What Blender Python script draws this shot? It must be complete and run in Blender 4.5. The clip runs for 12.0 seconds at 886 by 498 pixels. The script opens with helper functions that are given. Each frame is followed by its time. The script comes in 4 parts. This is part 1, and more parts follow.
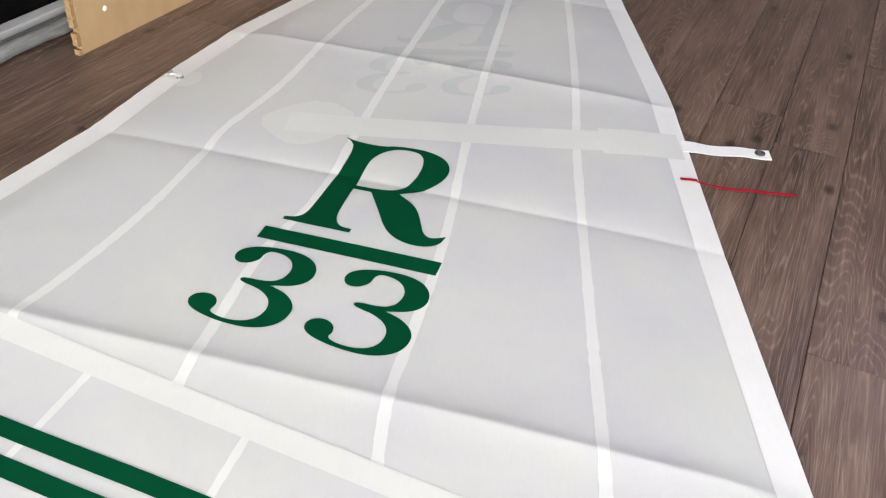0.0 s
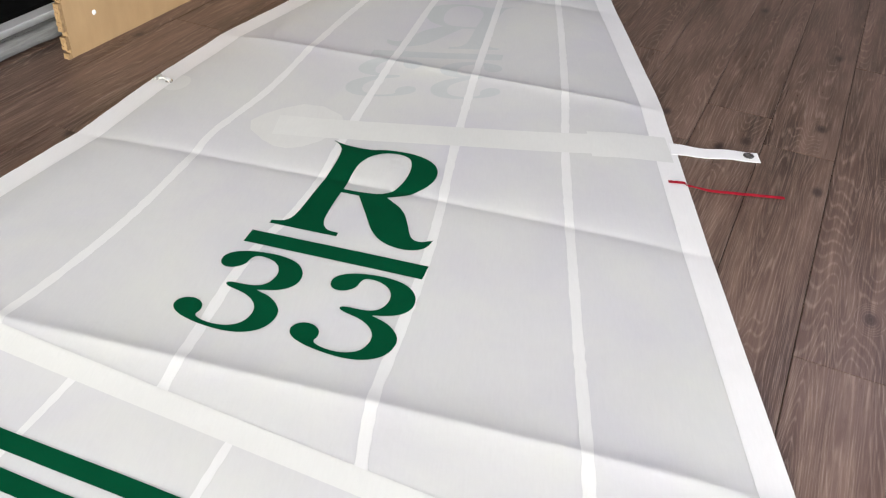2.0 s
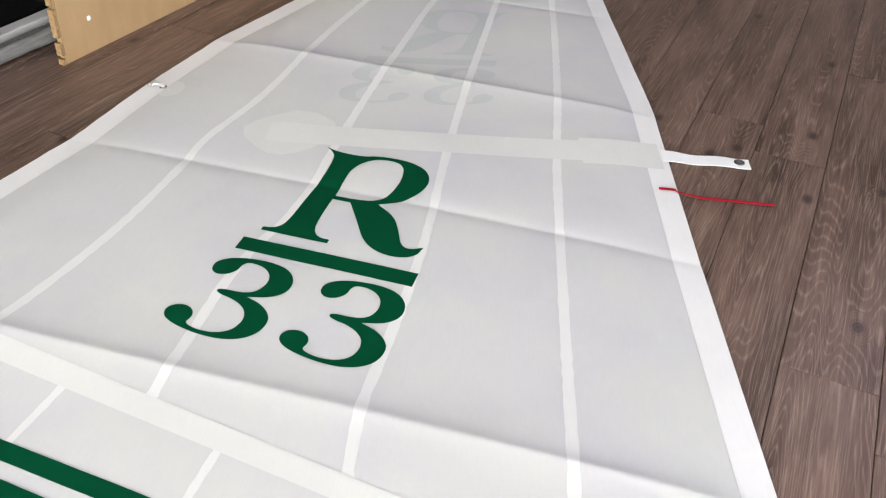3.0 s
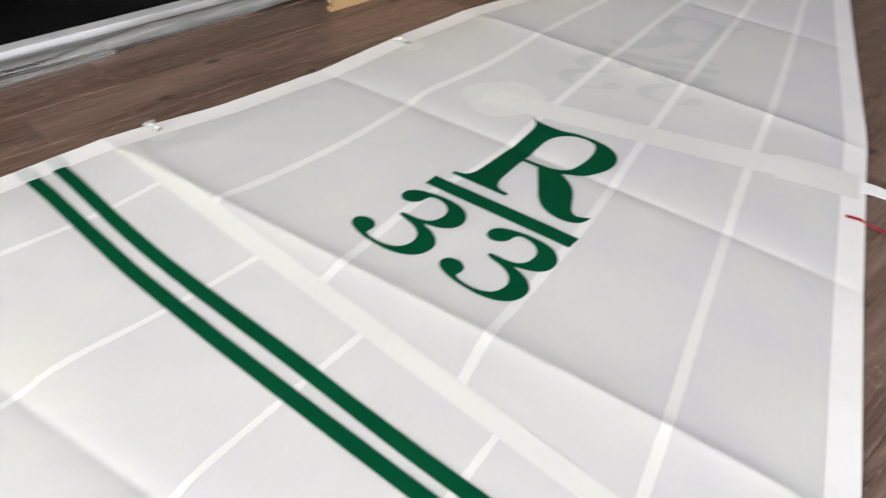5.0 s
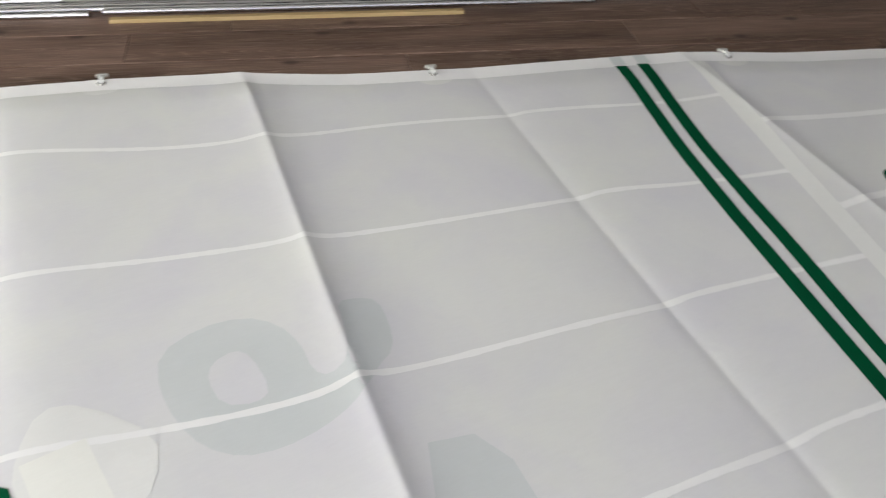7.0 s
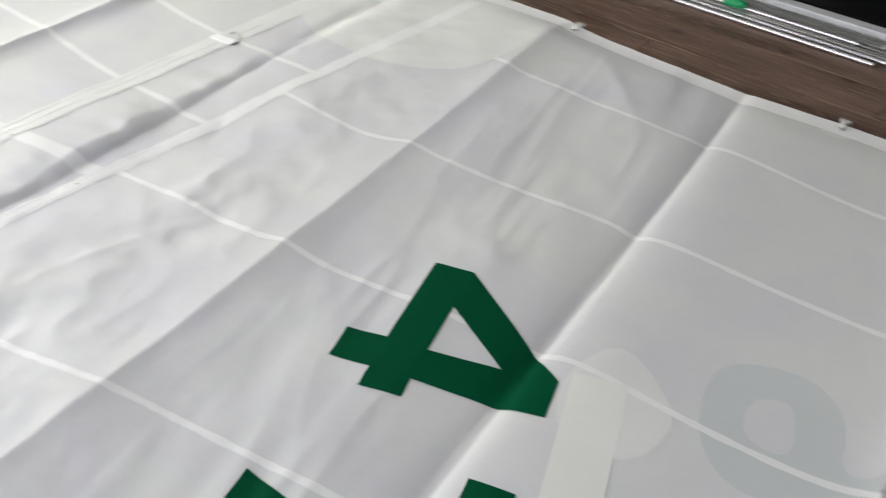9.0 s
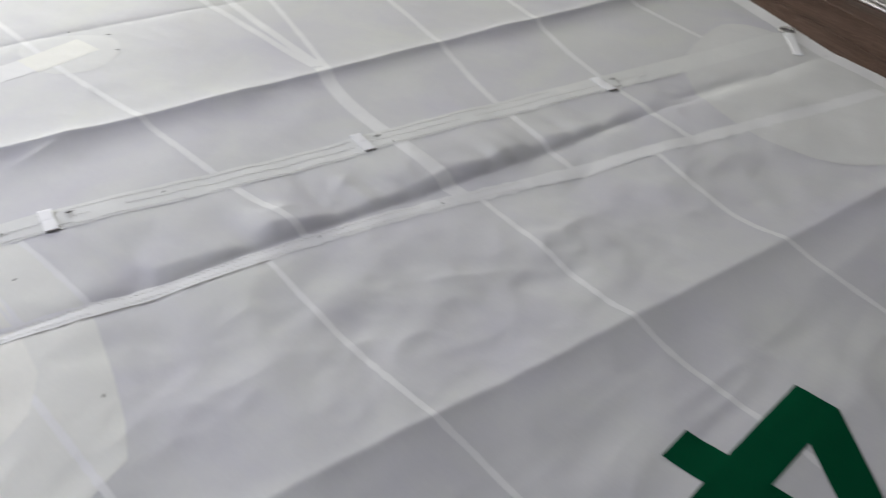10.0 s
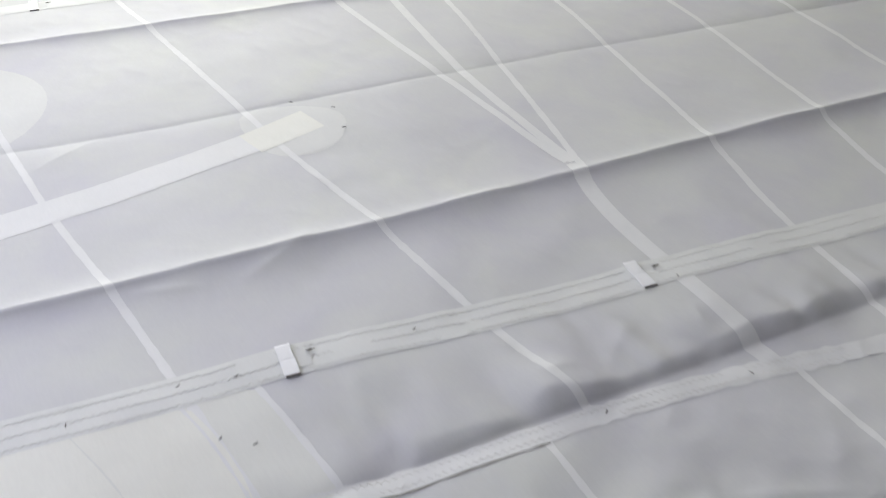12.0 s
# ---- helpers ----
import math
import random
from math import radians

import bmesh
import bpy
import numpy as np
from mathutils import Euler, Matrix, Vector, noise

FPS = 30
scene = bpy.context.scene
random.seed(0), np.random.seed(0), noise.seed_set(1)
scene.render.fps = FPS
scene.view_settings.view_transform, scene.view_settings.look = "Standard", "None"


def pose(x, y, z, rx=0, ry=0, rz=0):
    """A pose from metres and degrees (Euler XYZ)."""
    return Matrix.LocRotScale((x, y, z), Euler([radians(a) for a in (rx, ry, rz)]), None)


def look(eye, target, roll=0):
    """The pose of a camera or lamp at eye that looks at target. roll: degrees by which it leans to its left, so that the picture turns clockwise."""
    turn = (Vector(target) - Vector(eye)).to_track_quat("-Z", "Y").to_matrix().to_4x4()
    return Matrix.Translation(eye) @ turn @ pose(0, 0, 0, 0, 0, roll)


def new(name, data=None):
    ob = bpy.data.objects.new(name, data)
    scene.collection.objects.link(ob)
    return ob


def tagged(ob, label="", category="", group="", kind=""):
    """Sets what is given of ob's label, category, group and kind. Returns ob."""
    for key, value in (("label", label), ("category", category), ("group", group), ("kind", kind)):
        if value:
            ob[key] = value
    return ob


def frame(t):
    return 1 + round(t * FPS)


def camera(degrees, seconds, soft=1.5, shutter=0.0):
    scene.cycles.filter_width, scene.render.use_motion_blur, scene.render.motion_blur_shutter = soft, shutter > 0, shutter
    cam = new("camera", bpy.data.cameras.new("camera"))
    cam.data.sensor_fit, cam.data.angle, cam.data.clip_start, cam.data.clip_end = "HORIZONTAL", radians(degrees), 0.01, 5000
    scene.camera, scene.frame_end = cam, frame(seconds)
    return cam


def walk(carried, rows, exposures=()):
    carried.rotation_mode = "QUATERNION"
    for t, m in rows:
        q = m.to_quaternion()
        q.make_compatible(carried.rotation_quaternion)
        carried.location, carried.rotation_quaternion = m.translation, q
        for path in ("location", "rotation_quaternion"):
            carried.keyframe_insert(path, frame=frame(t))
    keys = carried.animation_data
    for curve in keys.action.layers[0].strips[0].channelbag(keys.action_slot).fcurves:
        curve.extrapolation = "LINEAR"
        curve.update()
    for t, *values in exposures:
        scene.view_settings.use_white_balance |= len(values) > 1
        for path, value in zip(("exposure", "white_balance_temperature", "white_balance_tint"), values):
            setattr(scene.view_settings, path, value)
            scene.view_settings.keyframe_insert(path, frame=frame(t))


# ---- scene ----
# ---- camera and its walk ----
cam = camera(53.62, 12.0, soft=1.2, shutter=0.4)
PATH = [
    (0.0, pose(0.0144, 0.0082, 1.4051, 53.144, -2.838, 5.779)),
    (0.5, pose(0.0241, 0.0103, 1.3986, 53.158, -2.821, 5.750)),
    (1.0, pose(0.0244, 0.0103, 1.4030, 53.120, -2.877, 5.638)),
    (1.5, pose(0.0321, 0.0177, 1.4057, 53.197, -2.837, 5.622)),
    (2.0, pose(0.0443, 0.0148, 1.4096, 53.275, -2.786, 5.613)),
    (2.5, pose(0.0608, 0.0195, 1.4250, 53.300, -2.801, 5.565)),
    (4.3, pose(0.1960, -0.0415, 1.4589, 52.963, -3.634, 11.147)),
    (4.5, pose(0.2445, -0.0907, 1.4724, 52.812, -3.779, 14.906)),
    (5.0, pose(0.3066, -0.1920, 1.4517, 52.764, -3.973, 25.260)),
    (5.5, pose(0.3379, -0.3803, 1.3839, 52.145, -3.778, 38.039)),
    (6.0, pose(0.3866, -0.5222, 1.3790, 51.596, -2.853, 48.730)),
    (6.5, pose(0.4554, -0.6832, 1.3891, 51.596, -2.745, 53.750)),
    (6.7, pose(0.4883, -0.7458, 1.3980, 51.534, -2.874, 55.467)),
    (8.3, pose(0.6462, -0.6008, 1.3880, 51.369, -1.255, 97.332)),
    (8.5, pose(0.6637, -0.6014, 1.4150, 51.097, -1.346, 102.214)),
    (9.0, pose(0.6897, -0.5901, 1.4945, 51.509, -0.822, 113.682)),
    (9.5, pose(0.6564, -0.6784, 1.5267, 52.027, -1.240, 126.292)),
    (10.0, pose(0.6776, -0.8435, 1.5269, 52.518, -1.235, 136.730)),
    (10.5, pose(0.7406, -1.0597, 1.5497, 52.628, -0.595, 141.624)),
    (11.0, pose(0.7607, -1.2068, 1.5669, 52.710, 0.031, 143.420)),
    (11.5, pose(0.6974, -1.3455, 1.5564, 52.463, 0.605, 144.694)),
    (12.0, pose(0.6277, -1.5910, 1.5836, 52.267, 0.337, 145.571)),
]
walk(cam, PATH, exposures=[(0.0, 1.17, 6560, 6), (2.7, 1.18, 6560, 6), (4.5, 1.19, 6610, 6), (5.0, 1.10, 6630, 5), (5.5, 0.92, 6630, 5), (6.0, 0.81, 6630, 5), (6.5, 0.59, 6610, 5), (8.5, -0.30, 6460, 5), (9.0, -0.23, 6460, 5), (9.5, -0.78, 6400, 6), (10.0, -1.10, 6300, 8), (10.5, -1.20, 6270, 8), (11.0, -1.20, 6270, 8), (12.0, -1.14, 6250, 8)])

# ---- world and large lights ----
world = bpy.data.worlds.new("world")
scene.world = world
world.use_nodes = True
sky = world.node_tree.nodes.new("ShaderNodeTexSky")
sky.sky_type, sky.sun_disc = "NISHITA", False
sky.sun_elevation, sky.sun_rotation = radians(40), radians(200)
world.node_tree.links.new(sky.outputs[0], world.node_tree.nodes["Background"].inputs[0])
world.node_tree.nodes["Background"].inputs[1].default_value = 0.08

AL = Vector((0.3378, 0.9412, 0.0))      # along the floor planks
AC = Vector((0.9412, -0.3378, 0.0))     # across the floor planks
TURN = -math.degrees(math.atan2(0.3378, 0.9412))


def at(n, d, z=0.0):
    """A place from the room's own axes: n across the planks, d along them."""
    return AC * n + AL * d + Vector((0, 0, z))


def unseen_lamp(place, target, width, height, watts, colour):
    lamp = bpy.data.lights.new("unseen_light", "AREA")
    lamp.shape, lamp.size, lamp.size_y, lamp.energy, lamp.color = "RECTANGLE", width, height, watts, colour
    ob = new("unseen_light", lamp)
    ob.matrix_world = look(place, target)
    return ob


ROOM_N0, ROOM_N1, ROOM_D0, ROOM_D1, ROOM_H = -3.45, 3.6, -10.2, 6.9, 3.1
EAST = ((-7.4, 38), (-3.4, 145), (0.6, 25), (4.6, 4))           # unseen windows added on the east for even fill: middle, watts
unseen_lamp(at(1.5, ROOM_D0 - 0.12, 1.75), at(-0.3, 0, 0.4), 3.8, 2.1, 720, (1.0, 0.982, 0.885))
# unseen lamp added in the ceiling to throw a violet sheen on the floor
unseen_lamp(at(1.4, 5.5, ROOM_H + 0.12), at(1.4, 5.5, 0.0), 2.2, 1.8, 17, (0.74, 0.68, 1.0))
for d, watts in EAST:
    unseen_lamp(at(ROOM_N1 + 0.12, d, 1.75), at(0, d, 0.4), 2.8, 1.9, watts, (0.855, 0.84, 1.0))


# ---- materials ----
def nodes_of(name, rough=0.5, metal=0.0, colour=(0.5, 0.5, 0.5), spec=0.5):
    m = bpy.data.materials.new(name)
    m.use_nodes = True
    b = m.node_tree.nodes["Principled BSDF"]
    b.inputs["Base Color"].default_value = (*colour, 1)
    b.inputs["Roughness"].default_value, b.inputs["Metallic"].default_value = rough, metal
    b.inputs["Specular IOR Level"].default_value = spec
    return m, m.node_tree.nodes, m.node_tree.links, b


def noise_node(N, L, vector, scale, detail=4, rough=0.55, dist=0.0):
    n = N.new("ShaderNodeTexNoise")
    n.inputs["Scale"].default_value, n.inputs["Detail"].default_value = scale, detail
    n.inputs["Roughness"].default_value, n.inputs["Distortion"].default_value = rough, dist
    L.new(vector, n.inputs["Vector"])
    return n


def ramp(N, L, source, stops):
    r = N.new("ShaderNodeValToRGB")
    el = r.color_ramp.elements
    while len(el) < len(stops):
        el.new(0.5)
    for e, (p, c) in zip(el, stops):
        e.position, e.color = p, (*c, 1)
    L.new(source, r.inputs[0])
    return r


def mapping(N, L, source, scale):
    m = N.new("ShaderNodeMapping")
    m.inputs["Scale"].default_value = scale
    L.new(source, m.inputs["Vector"])
    return m


def bump(N, L, b, height, strength, distance):
    n = N.new("ShaderNodeBump")
    n.inputs["Strength"].default_value, n.inputs["Distance"].default_value = strength, distance
    L.new(height, n.inputs["Height"])
    L.new(n.outputs[0], b.inputs["Normal"])
    return n


def cloth(name, dark, light, rough=0.62, weave=0.25):
    """Woven polyester: soft blotches, a fine weave, and a faint sheen."""
    m, N, L, b = nodes_of(name, rough, 0, light, 0.15)
    co = N.new("ShaderNodeTexCoord").outputs["Object"]
    big = noise_node(N, L, co, 2.3, 4, 0.6, 0.4)
    col = ramp(N, L, big.outputs[0], [(0.3, dark), (0.7, light)])
    fine = noise_node(N, L, mapping(N, L, co, (60, 9, 30)).outputs[0], 3.0, 3)
    mix = N.new("ShaderNodeMix")
    mix.data_type, mix.blend_type = "RGBA", "MULTIPLY"
    mix.inputs["Factor"].default_value = 0.06
    L.new(col.outputs[0], mix.inputs["A"])
    L.new(fine.outputs[0], mix.inputs["B"])
    L.new(mix.outputs["Result"], b.inputs["Base Color"])
    crumple = noise_node(N, L, co, 26, 3)
    bump(N, L, b, crumple.outputs[0], weave, 0.002)
    return m


# lavender and cream tints of the light are painted in as random blotches
CLOTH = cloth("sailcloth", (0.612, 0.606, 0.640), (0.668, 0.674, 0.644))
CLOTH_TAPE = cloth("doubled_sailcloth", (0.76, 0.76, 0.755), (0.815, 0.815, 0.805))
CLOTH_CREAM = cloth("reinforced_sailcloth", (0.735, 0.737, 0.695), (0.785, 0.787, 0.742))
CLOTH_PATCH = cloth("patch_sailcloth", (0.685, 0.688, 0.664), (0.735, 0.738, 0.712))
CLOTH_EDGE = cloth("edge_tape_cloth", (0.82, 0.815, 0.81), (0.88, 0.875, 0.87))
CLOTH_FAINT = cloth("doubled_edge_cloth", (0.68, 0.682, 0.665), (0.73, 0.732, 0.712))
CLOTH_CORNER = cloth("layered_corner_cloth", (0.800, 0.795, 0.735), (0.850, 0.846, 0.785))
CLOTH_REEF = cloth("reef_band_cloth", (0.715, 0.720, 0.700), (0.765, 0.770, 0.745))
WEB = cloth("white_webbing", (0.92, 0.92, 0.92), (0.96, 0.96, 0.96), 0.5, 0.3)
GREEN = cloth("green_insignia_cloth", (0.0008, 0.060, 0.024), (0.0012, 0.070, 0.028), 0.75, 0.15)
GREEN.node_tree.nodes["Principled BSDF"].inputs["Specular IOR Level"].default_value = 0.04
GHOST = cloth("insignia_seen_through_cloth", (0.540, 0.567, 0.568), (0.590, 0.611, 0.612))
GHOST_TAPE = cloth("stripe_seen_through_tape", (0.62, 0.66, 0.65), (0.68, 0.71, 0.70))
RED = nodes_of("red_ribbon", 0.6, 0, (0.36, 0.006, 0.022), 0.2)[0]
DARK_METAL = nodes_of("tarnished_eyelet", 0.35, 1.0, (0.16, 0.15, 0.14))[0]
THREAD = nodes_of("grey_thread", 0.8, 0, (0.78, 0.78, 0.73))[0]
STITCH = nodes_of("grey_stitching", 0.8, 0, (0.70, 0.69, 0.65), 0.1)[0]
LAP_GREY = nodes_of("grey_lap_line", 0.8, 0, (0.34, 0.33, 0.31), 0.1)[0]
# for thread ends, and for shade painted into loops and eyelets
DARK_THREAD_AND_SHADE = nodes_of("soiled_thread_and_shade", 0.8, 0, (0.16, 0.15, 0.14))[0]


def metal(name, colour, rough):
    m, N, L, b = nodes_of(name, rough, 1.0, colour)
    co = N.new("ShaderNodeTexCoord").outputs["Object"]
    n = noise_node(N, L, mapping(N, L, co, (40, 1.5, 40)).outputs[0], 4, 4)
    r = ramp(N, L, n.outputs[0], [(0.3, (rough * 0.7,) * 3), (0.75, (min(1, rough * 1.5),) * 3)])
    L.new(r.outputs[0], b.inputs["Roughness"])
    return m


STEEL = metal("nickel_plated_steel", (0.62, 0.61, 0.58), 0.22)
ALU = metal("mill_aluminium", (0.72, 0.71, 0.70), 0.34)
ALU_BRIGHT = metal("bright_aluminium", (0.60, 0.59, 0.585), 0.3)


def wood_floor():
    """Limed brown oak laminate: cathedral grain, pale pores and a few knots."""
    m, N, L, b = nodes_of("brown_oak_laminate", 0.42, 0, (0.15, 0.1, 0.08), 0.24)
    co = N.new("ShaderNodeTexCoord").outputs["Object"]
    info = N.new("ShaderNodeObjectInfo")
    off = N.new("ShaderNodeVectorMath")
    off.operation = "MULTIPLY_ADD"
    comb = N.new("ShaderNodeCombineXYZ")
    for i, k in enumerate((3.1, 17.0, 41.0)):
        mul = N.new("ShaderNodeMath")
        mul.operation, mul.inputs[1].default_value = "MULTIPLY", k
        L.new(info.outputs["Random"], mul.inputs[0])
        L.new(mul.outputs[0], comb.inputs[i])
    off.inputs[1].default_value = (1, 1, 1)
    L.new(co, off.inputs[0])
    L.new(comb.outputs[0], off.inputs[2])
    v = off.outputs[0]
    # knots bend the grain round them
    vor = N.new("ShaderNodeTexVoronoi")
    vor.voronoi_dimensions = "2D"
    vor.inputs["Scale"].default_value = 1.0
    L.new(mapping(N, L, v, (2.7, 1.5, 1.0)).outputs[0], vor.inputs["Vector"])
    knot = ramp(N, L, vor.outputs["Distance"], [(0.0, (1, 1, 1)), (0.05, (0.75,) * 3), (0.11, (0.22,) * 3), (0.3, (0, 0, 0))])
    warp = noise_node(N, L, mapping(N, L, v, (5.5, 0.30, 1)).outputs[0], 1.0, 2, 0.35)
    swell = N.new("ShaderNodeMath")
    swell.operation, swell.inputs[1].default_value = "MULTIPLY_ADD", 0.10
    L.new(knot.outputs[0], swell.inputs[0])
    L.new(warp.outputs[0], swell.inputs[2])
    rings = N.new("ShaderNodeMath")
    rings.operation, rings.inputs[1].default_value = "MULTIPLY", 520.0
    L.new(swell.outputs[0], rings.inputs[0])
    wav = N.new("ShaderNodeMath")
    wav.operation = "SINE"
    L.new(rings.outputs[0], wav.inputs[0])
    lines = ramp(N, L, wav.outputs[0], [(0.0, (0, 0, 0)), (0.58, (0.10,) * 3), (0.98, (1, 1, 1))])
    pores = noise_node(N, L, mapping(N, L, v, (150, 5, 1)).outputs[0], 1.0, 4, 0.7)
    pore = ramp(N, L, pores.outputs[0], [(0.48, (0, 0, 0)), (0.72, (1, 1, 1))])
    tone = noise_node(N, L, mapping(N, L, v, (9, 1.1, 1)).outputs[0], 1.0, 5, 0.65)
    base = ramp(N, L, tone.outputs[0], [(0.30, (0.050, 0.030, 0.021)), (0.5, (0.122, 0.074, 0.054)), (0.74, (0.215, 0.140, 0.108))])

    def over(a, fac, colour, amount):
        mx = N.new("ShaderNodeMix")
        mx.data_type = "RGBA"
        s = N.new("ShaderNodeMath")
        s.operation, s.inputs[1].default_value = "MULTIPLY", amount
        L.new(fac, s.inputs[0])
        L.new(s.outputs[0], mx.inputs["Factor"])
        L.new(a, mx.inputs["A"])
        mx.inputs["B"].default_value = (*colour, 1)
        return mx.outputs["Result"]
    broken = N.new("ShaderNodeMath")        # the pale lines come and go with the pores
    broken.operation = "MULTIPLY"
    gate = ramp(N, L, pores.outputs[0], [(0.36, (0.12,) * 3), (0.60, (1, 1, 1))])
    L.new(lines.outputs[0], broken.inputs[0])
    L.new(gate.outputs[0], broken.inputs[1])
    c = over(base.outputs[0], broken.outputs[0], (0.42, 0.32, 0.26), 0.36)
    c = over(c, pore.outputs[0], (0.40, 0.295, 0.235), 0.42)
    kdark = ramp(N, L, vor.outputs["Distance"], [(0.0, (1, 1, 1)), (0.022, (0.85,) * 3), (0.06, (0, 0, 0))])
    c = over(c, kdark.outputs[0], (0.024, 0.016, 0.013), 0.8)
    L.new(c, b.inputs["Base Color"])
    rr = ramp(N, L, pores.outputs[0], [(0.3, (0.27,) * 3), (0.8, (0.42,) * 3)])
    L.new(rr.outputs[0], b.inputs["Roughness"])
    bump(N, L, b, pores.outputs[0], 0.25, 0.0006)
    return m


OAK = wood_floor()


def painted(name, colour, rough=0.6, spread=0.06, scale=3.0):
    m, N, L, b = nodes_of(name, rough, 0, colour)
    co = N.new("ShaderNodeTexCoord").outputs["Object"]
    n = noise_node(N, L, co, scale, 5, 0.6)
    dark = tuple(c * (1 - 2 * spread) for c in colour)
    light = tuple(min(1, c * (1 + spread)) for c in colour)
    r = ramp(N, L, n.outputs[0], [(0.3, dark), (0.7, light)])
    L.new(r.outputs[0], b.inputs["Base Color"])
    bump(N, L, b, noise_node(N, L, co, 90, 3).outputs[0], 0.1, 0.001)
    return m


WALL = painted("wall_paint", (0.72, 0.71, 0.69))
# dark tone for the unseen north wall, added to keep reflections off the floor
WALL_DARK = painted("unseen_wall_dark", (0.075, 0.062, 0.052))
CEIL = painted("ceiling_paint", (0.8, 0.8, 0.79))
WHITE = painted("white_painted_rail", (0.62, 0.62, 0.64), 0.5)
# near-black colour carries the shade inside the storage
UNLIT_BLACK = painted("unlit_storage_black", (0.005, 0.005, 0.0055), 0.8, 0.2)
UNLIT_BLACK.node_tree.nodes["Principled BSDF"].inputs["Specular IOR Level"].default_value = 0.15
NYLON = painted("aged_white_nylon", (0.36, 0.35, 0.32), 0.4, 0.15, 30.0)
GREENCAP = painted("green_plastic", (0.01, 0.30, 0.10), 0.35)
BLACK_STRAP = painted("black_rubber", (0.012, 0.011, 0.012), 0.6)
CORD = painted("white_cord", (0.75, 0.74, 0.72), 0.7)
SUB = painted("underlay", (0.03, 0.022, 0.018), 0.9)


def striped(name, a, b_, scale, rough):
    m, N, L, b = nodes_of(name, rough, 0, a)
    co = N.new("ShaderNodeTexCoord").outputs["Object"]
    n = noise_node(N, L, mapping(N, L, co, scale).outputs[0], 1.0, 5, 0.65)
    r = ramp(N, L, n.outputs[0], [(0.3, a), (0.7, b_)])
    L.new(r.outputs[0], b.inputs["Base Color"])
    bump(N, L, b, n.outputs[0], 0.2, 0.001)
    return m


PINE = striped("pine_wood", (0.36, 0.25, 0.11), (0.50, 0.37, 0.19), (60, 3, 60), 0.55)
CARD = striped("brown_cardboard", (0.40, 0.26, 0.125), (0.47, 0.315, 0.16), (9, 9, 3), 0.75)
CARD_EDGE = striped("torn_cardboard_edge", (0.22, 0.135, 0.06), (0.40, 0.26, 0.13), (80, 80, 40), 0.9)


def film_wrap():
    m, N, L, b = nodes_of("clouded_plastic_film", 0.24, 0, (0.42, 0.42, 0.42), 0.6)
    co = N.new("ShaderNodeTexCoord").outputs["Object"]
    n = noise_node(N, L, mapping(N, L, co, (30, 2.4, 30)).outputs[0], 1.4, 6, 0.7, 0.6)
    r = ramp(N, L, n.outputs[0], [(0.3, (0.15, 0.15, 0.145)), (0.55, (0.25, 0.25, 0.245)), (0.75, (0.38, 0.38, 0.37))])
    L.new(r.outputs[0], b.inputs["Base Color"])
    bump(N, L, b, n.outputs[0], 0.5, 0.004)
    return m


FILM = film_wrap()


# ---- mesh helpers ----
def part(name, bm, material, parent=None, label="", smooth=False):
    me = bpy.data.meshes.new(name)
    bm.normal_update()
    bm.to_mesh(me)
    bm.free()
    return put(name, me, material, parent, label, smooth)


def put(name, me, material, parent=None, label="", smooth=False):
    me.materials.append(material)
    if smooth:
        me.polygons.foreach_set("use_smooth", [True] * len(me.polygons))
    ob = new(name, me)
    if parent is not None:
        ob.parent = parent
    if label:
        tagged(ob, label)
    return ob


def thing(name, label, category, place=(0, 0, 0), turn=0.0, group="", kind=""):
    ob = new(name)
    ob.matrix_world = pose(*place, 0, 0, turn)
    ob.empty_display_size = 0.1
    return tagged(ob, label, category, group, kind)


def box(bm, x0, x1, y0, y1, z0, z1, bevel=0.0):
    g = bmesh.ops.create_cube(bm, size=1.0)["verts"]
    for v in g:
        v.co = Vector((x0 + (v.co.x + 0.5) * (x1 - x0), y0 + (v.co.y + 0.5) * (y1 - y0), z0 + (v.co.z + 0.5) * (z1 - z0)))
    if bevel:
        ed = list({e for v in g for e in v.link_edges})
        bmesh.ops.bevel(bm, geom=ed, offset=bevel, segments=2, affect="EDGES", profile=0.6)
    return bm


def tube(bm, points, radius, sides=10, close=True):
    """A round bar swept along a line of points."""
    pts = [Vector(p) for p in points]
    rings = []
    for i, p in enumerate(pts):
        way = (pts[min(i + 1, len(pts) - 1)] - pts[max(i - 1, 0)]).normalized()
        side = way.cross(Vector((0, 0, 1)))
        side = side.normalized() if side.length > 1e-4 else Vector((1, 0, 0))
        up = side.cross(way)
        r = radius[i] if isinstance(radius, (list, tuple)) else radius
        rings.append([bm.verts.new(p + (side * math.cos(a) + up * math.sin(a)) * r) for a in (2 * math.pi * k / sides for k in range(sides))])
    for a, b in zip(rings, rings[1:]):
        for k in range(sides):
            bm.faces.new((a[k], a[(k + 1) % sides], b[(k + 1) % sides], b[k]))
    if close:
        bm.faces.new(rings[0][::-1])
        bm.faces.new(rings[-1])
    return bm


def ring(bm, centre, inner, outer, thick, steps=24):
    """A flat eyelet with a rounded rim."""
    prof = [(inner, -thick / 2), (inner, thick / 2), ((inner + outer) / 2, thick), (outer, thick / 2), (outer, -thick / 2)]
    rows = []
    for k in range(steps):
        a = 2 * math.pi * k / steps
        rows.append([bm.verts.new(Vector(centre) + Vector((math.cos(a) * r, math.sin(a) * r, z))) for r, z in prof])
    for k in range(steps):
        a, b = rows[k], rows[(k + 1) % steps]
        for i in range(len(prof)):
            j = (i + 1) % len(prof)
            bm.faces.new((a[i], b[i], b[j], a[j]))
    return bm


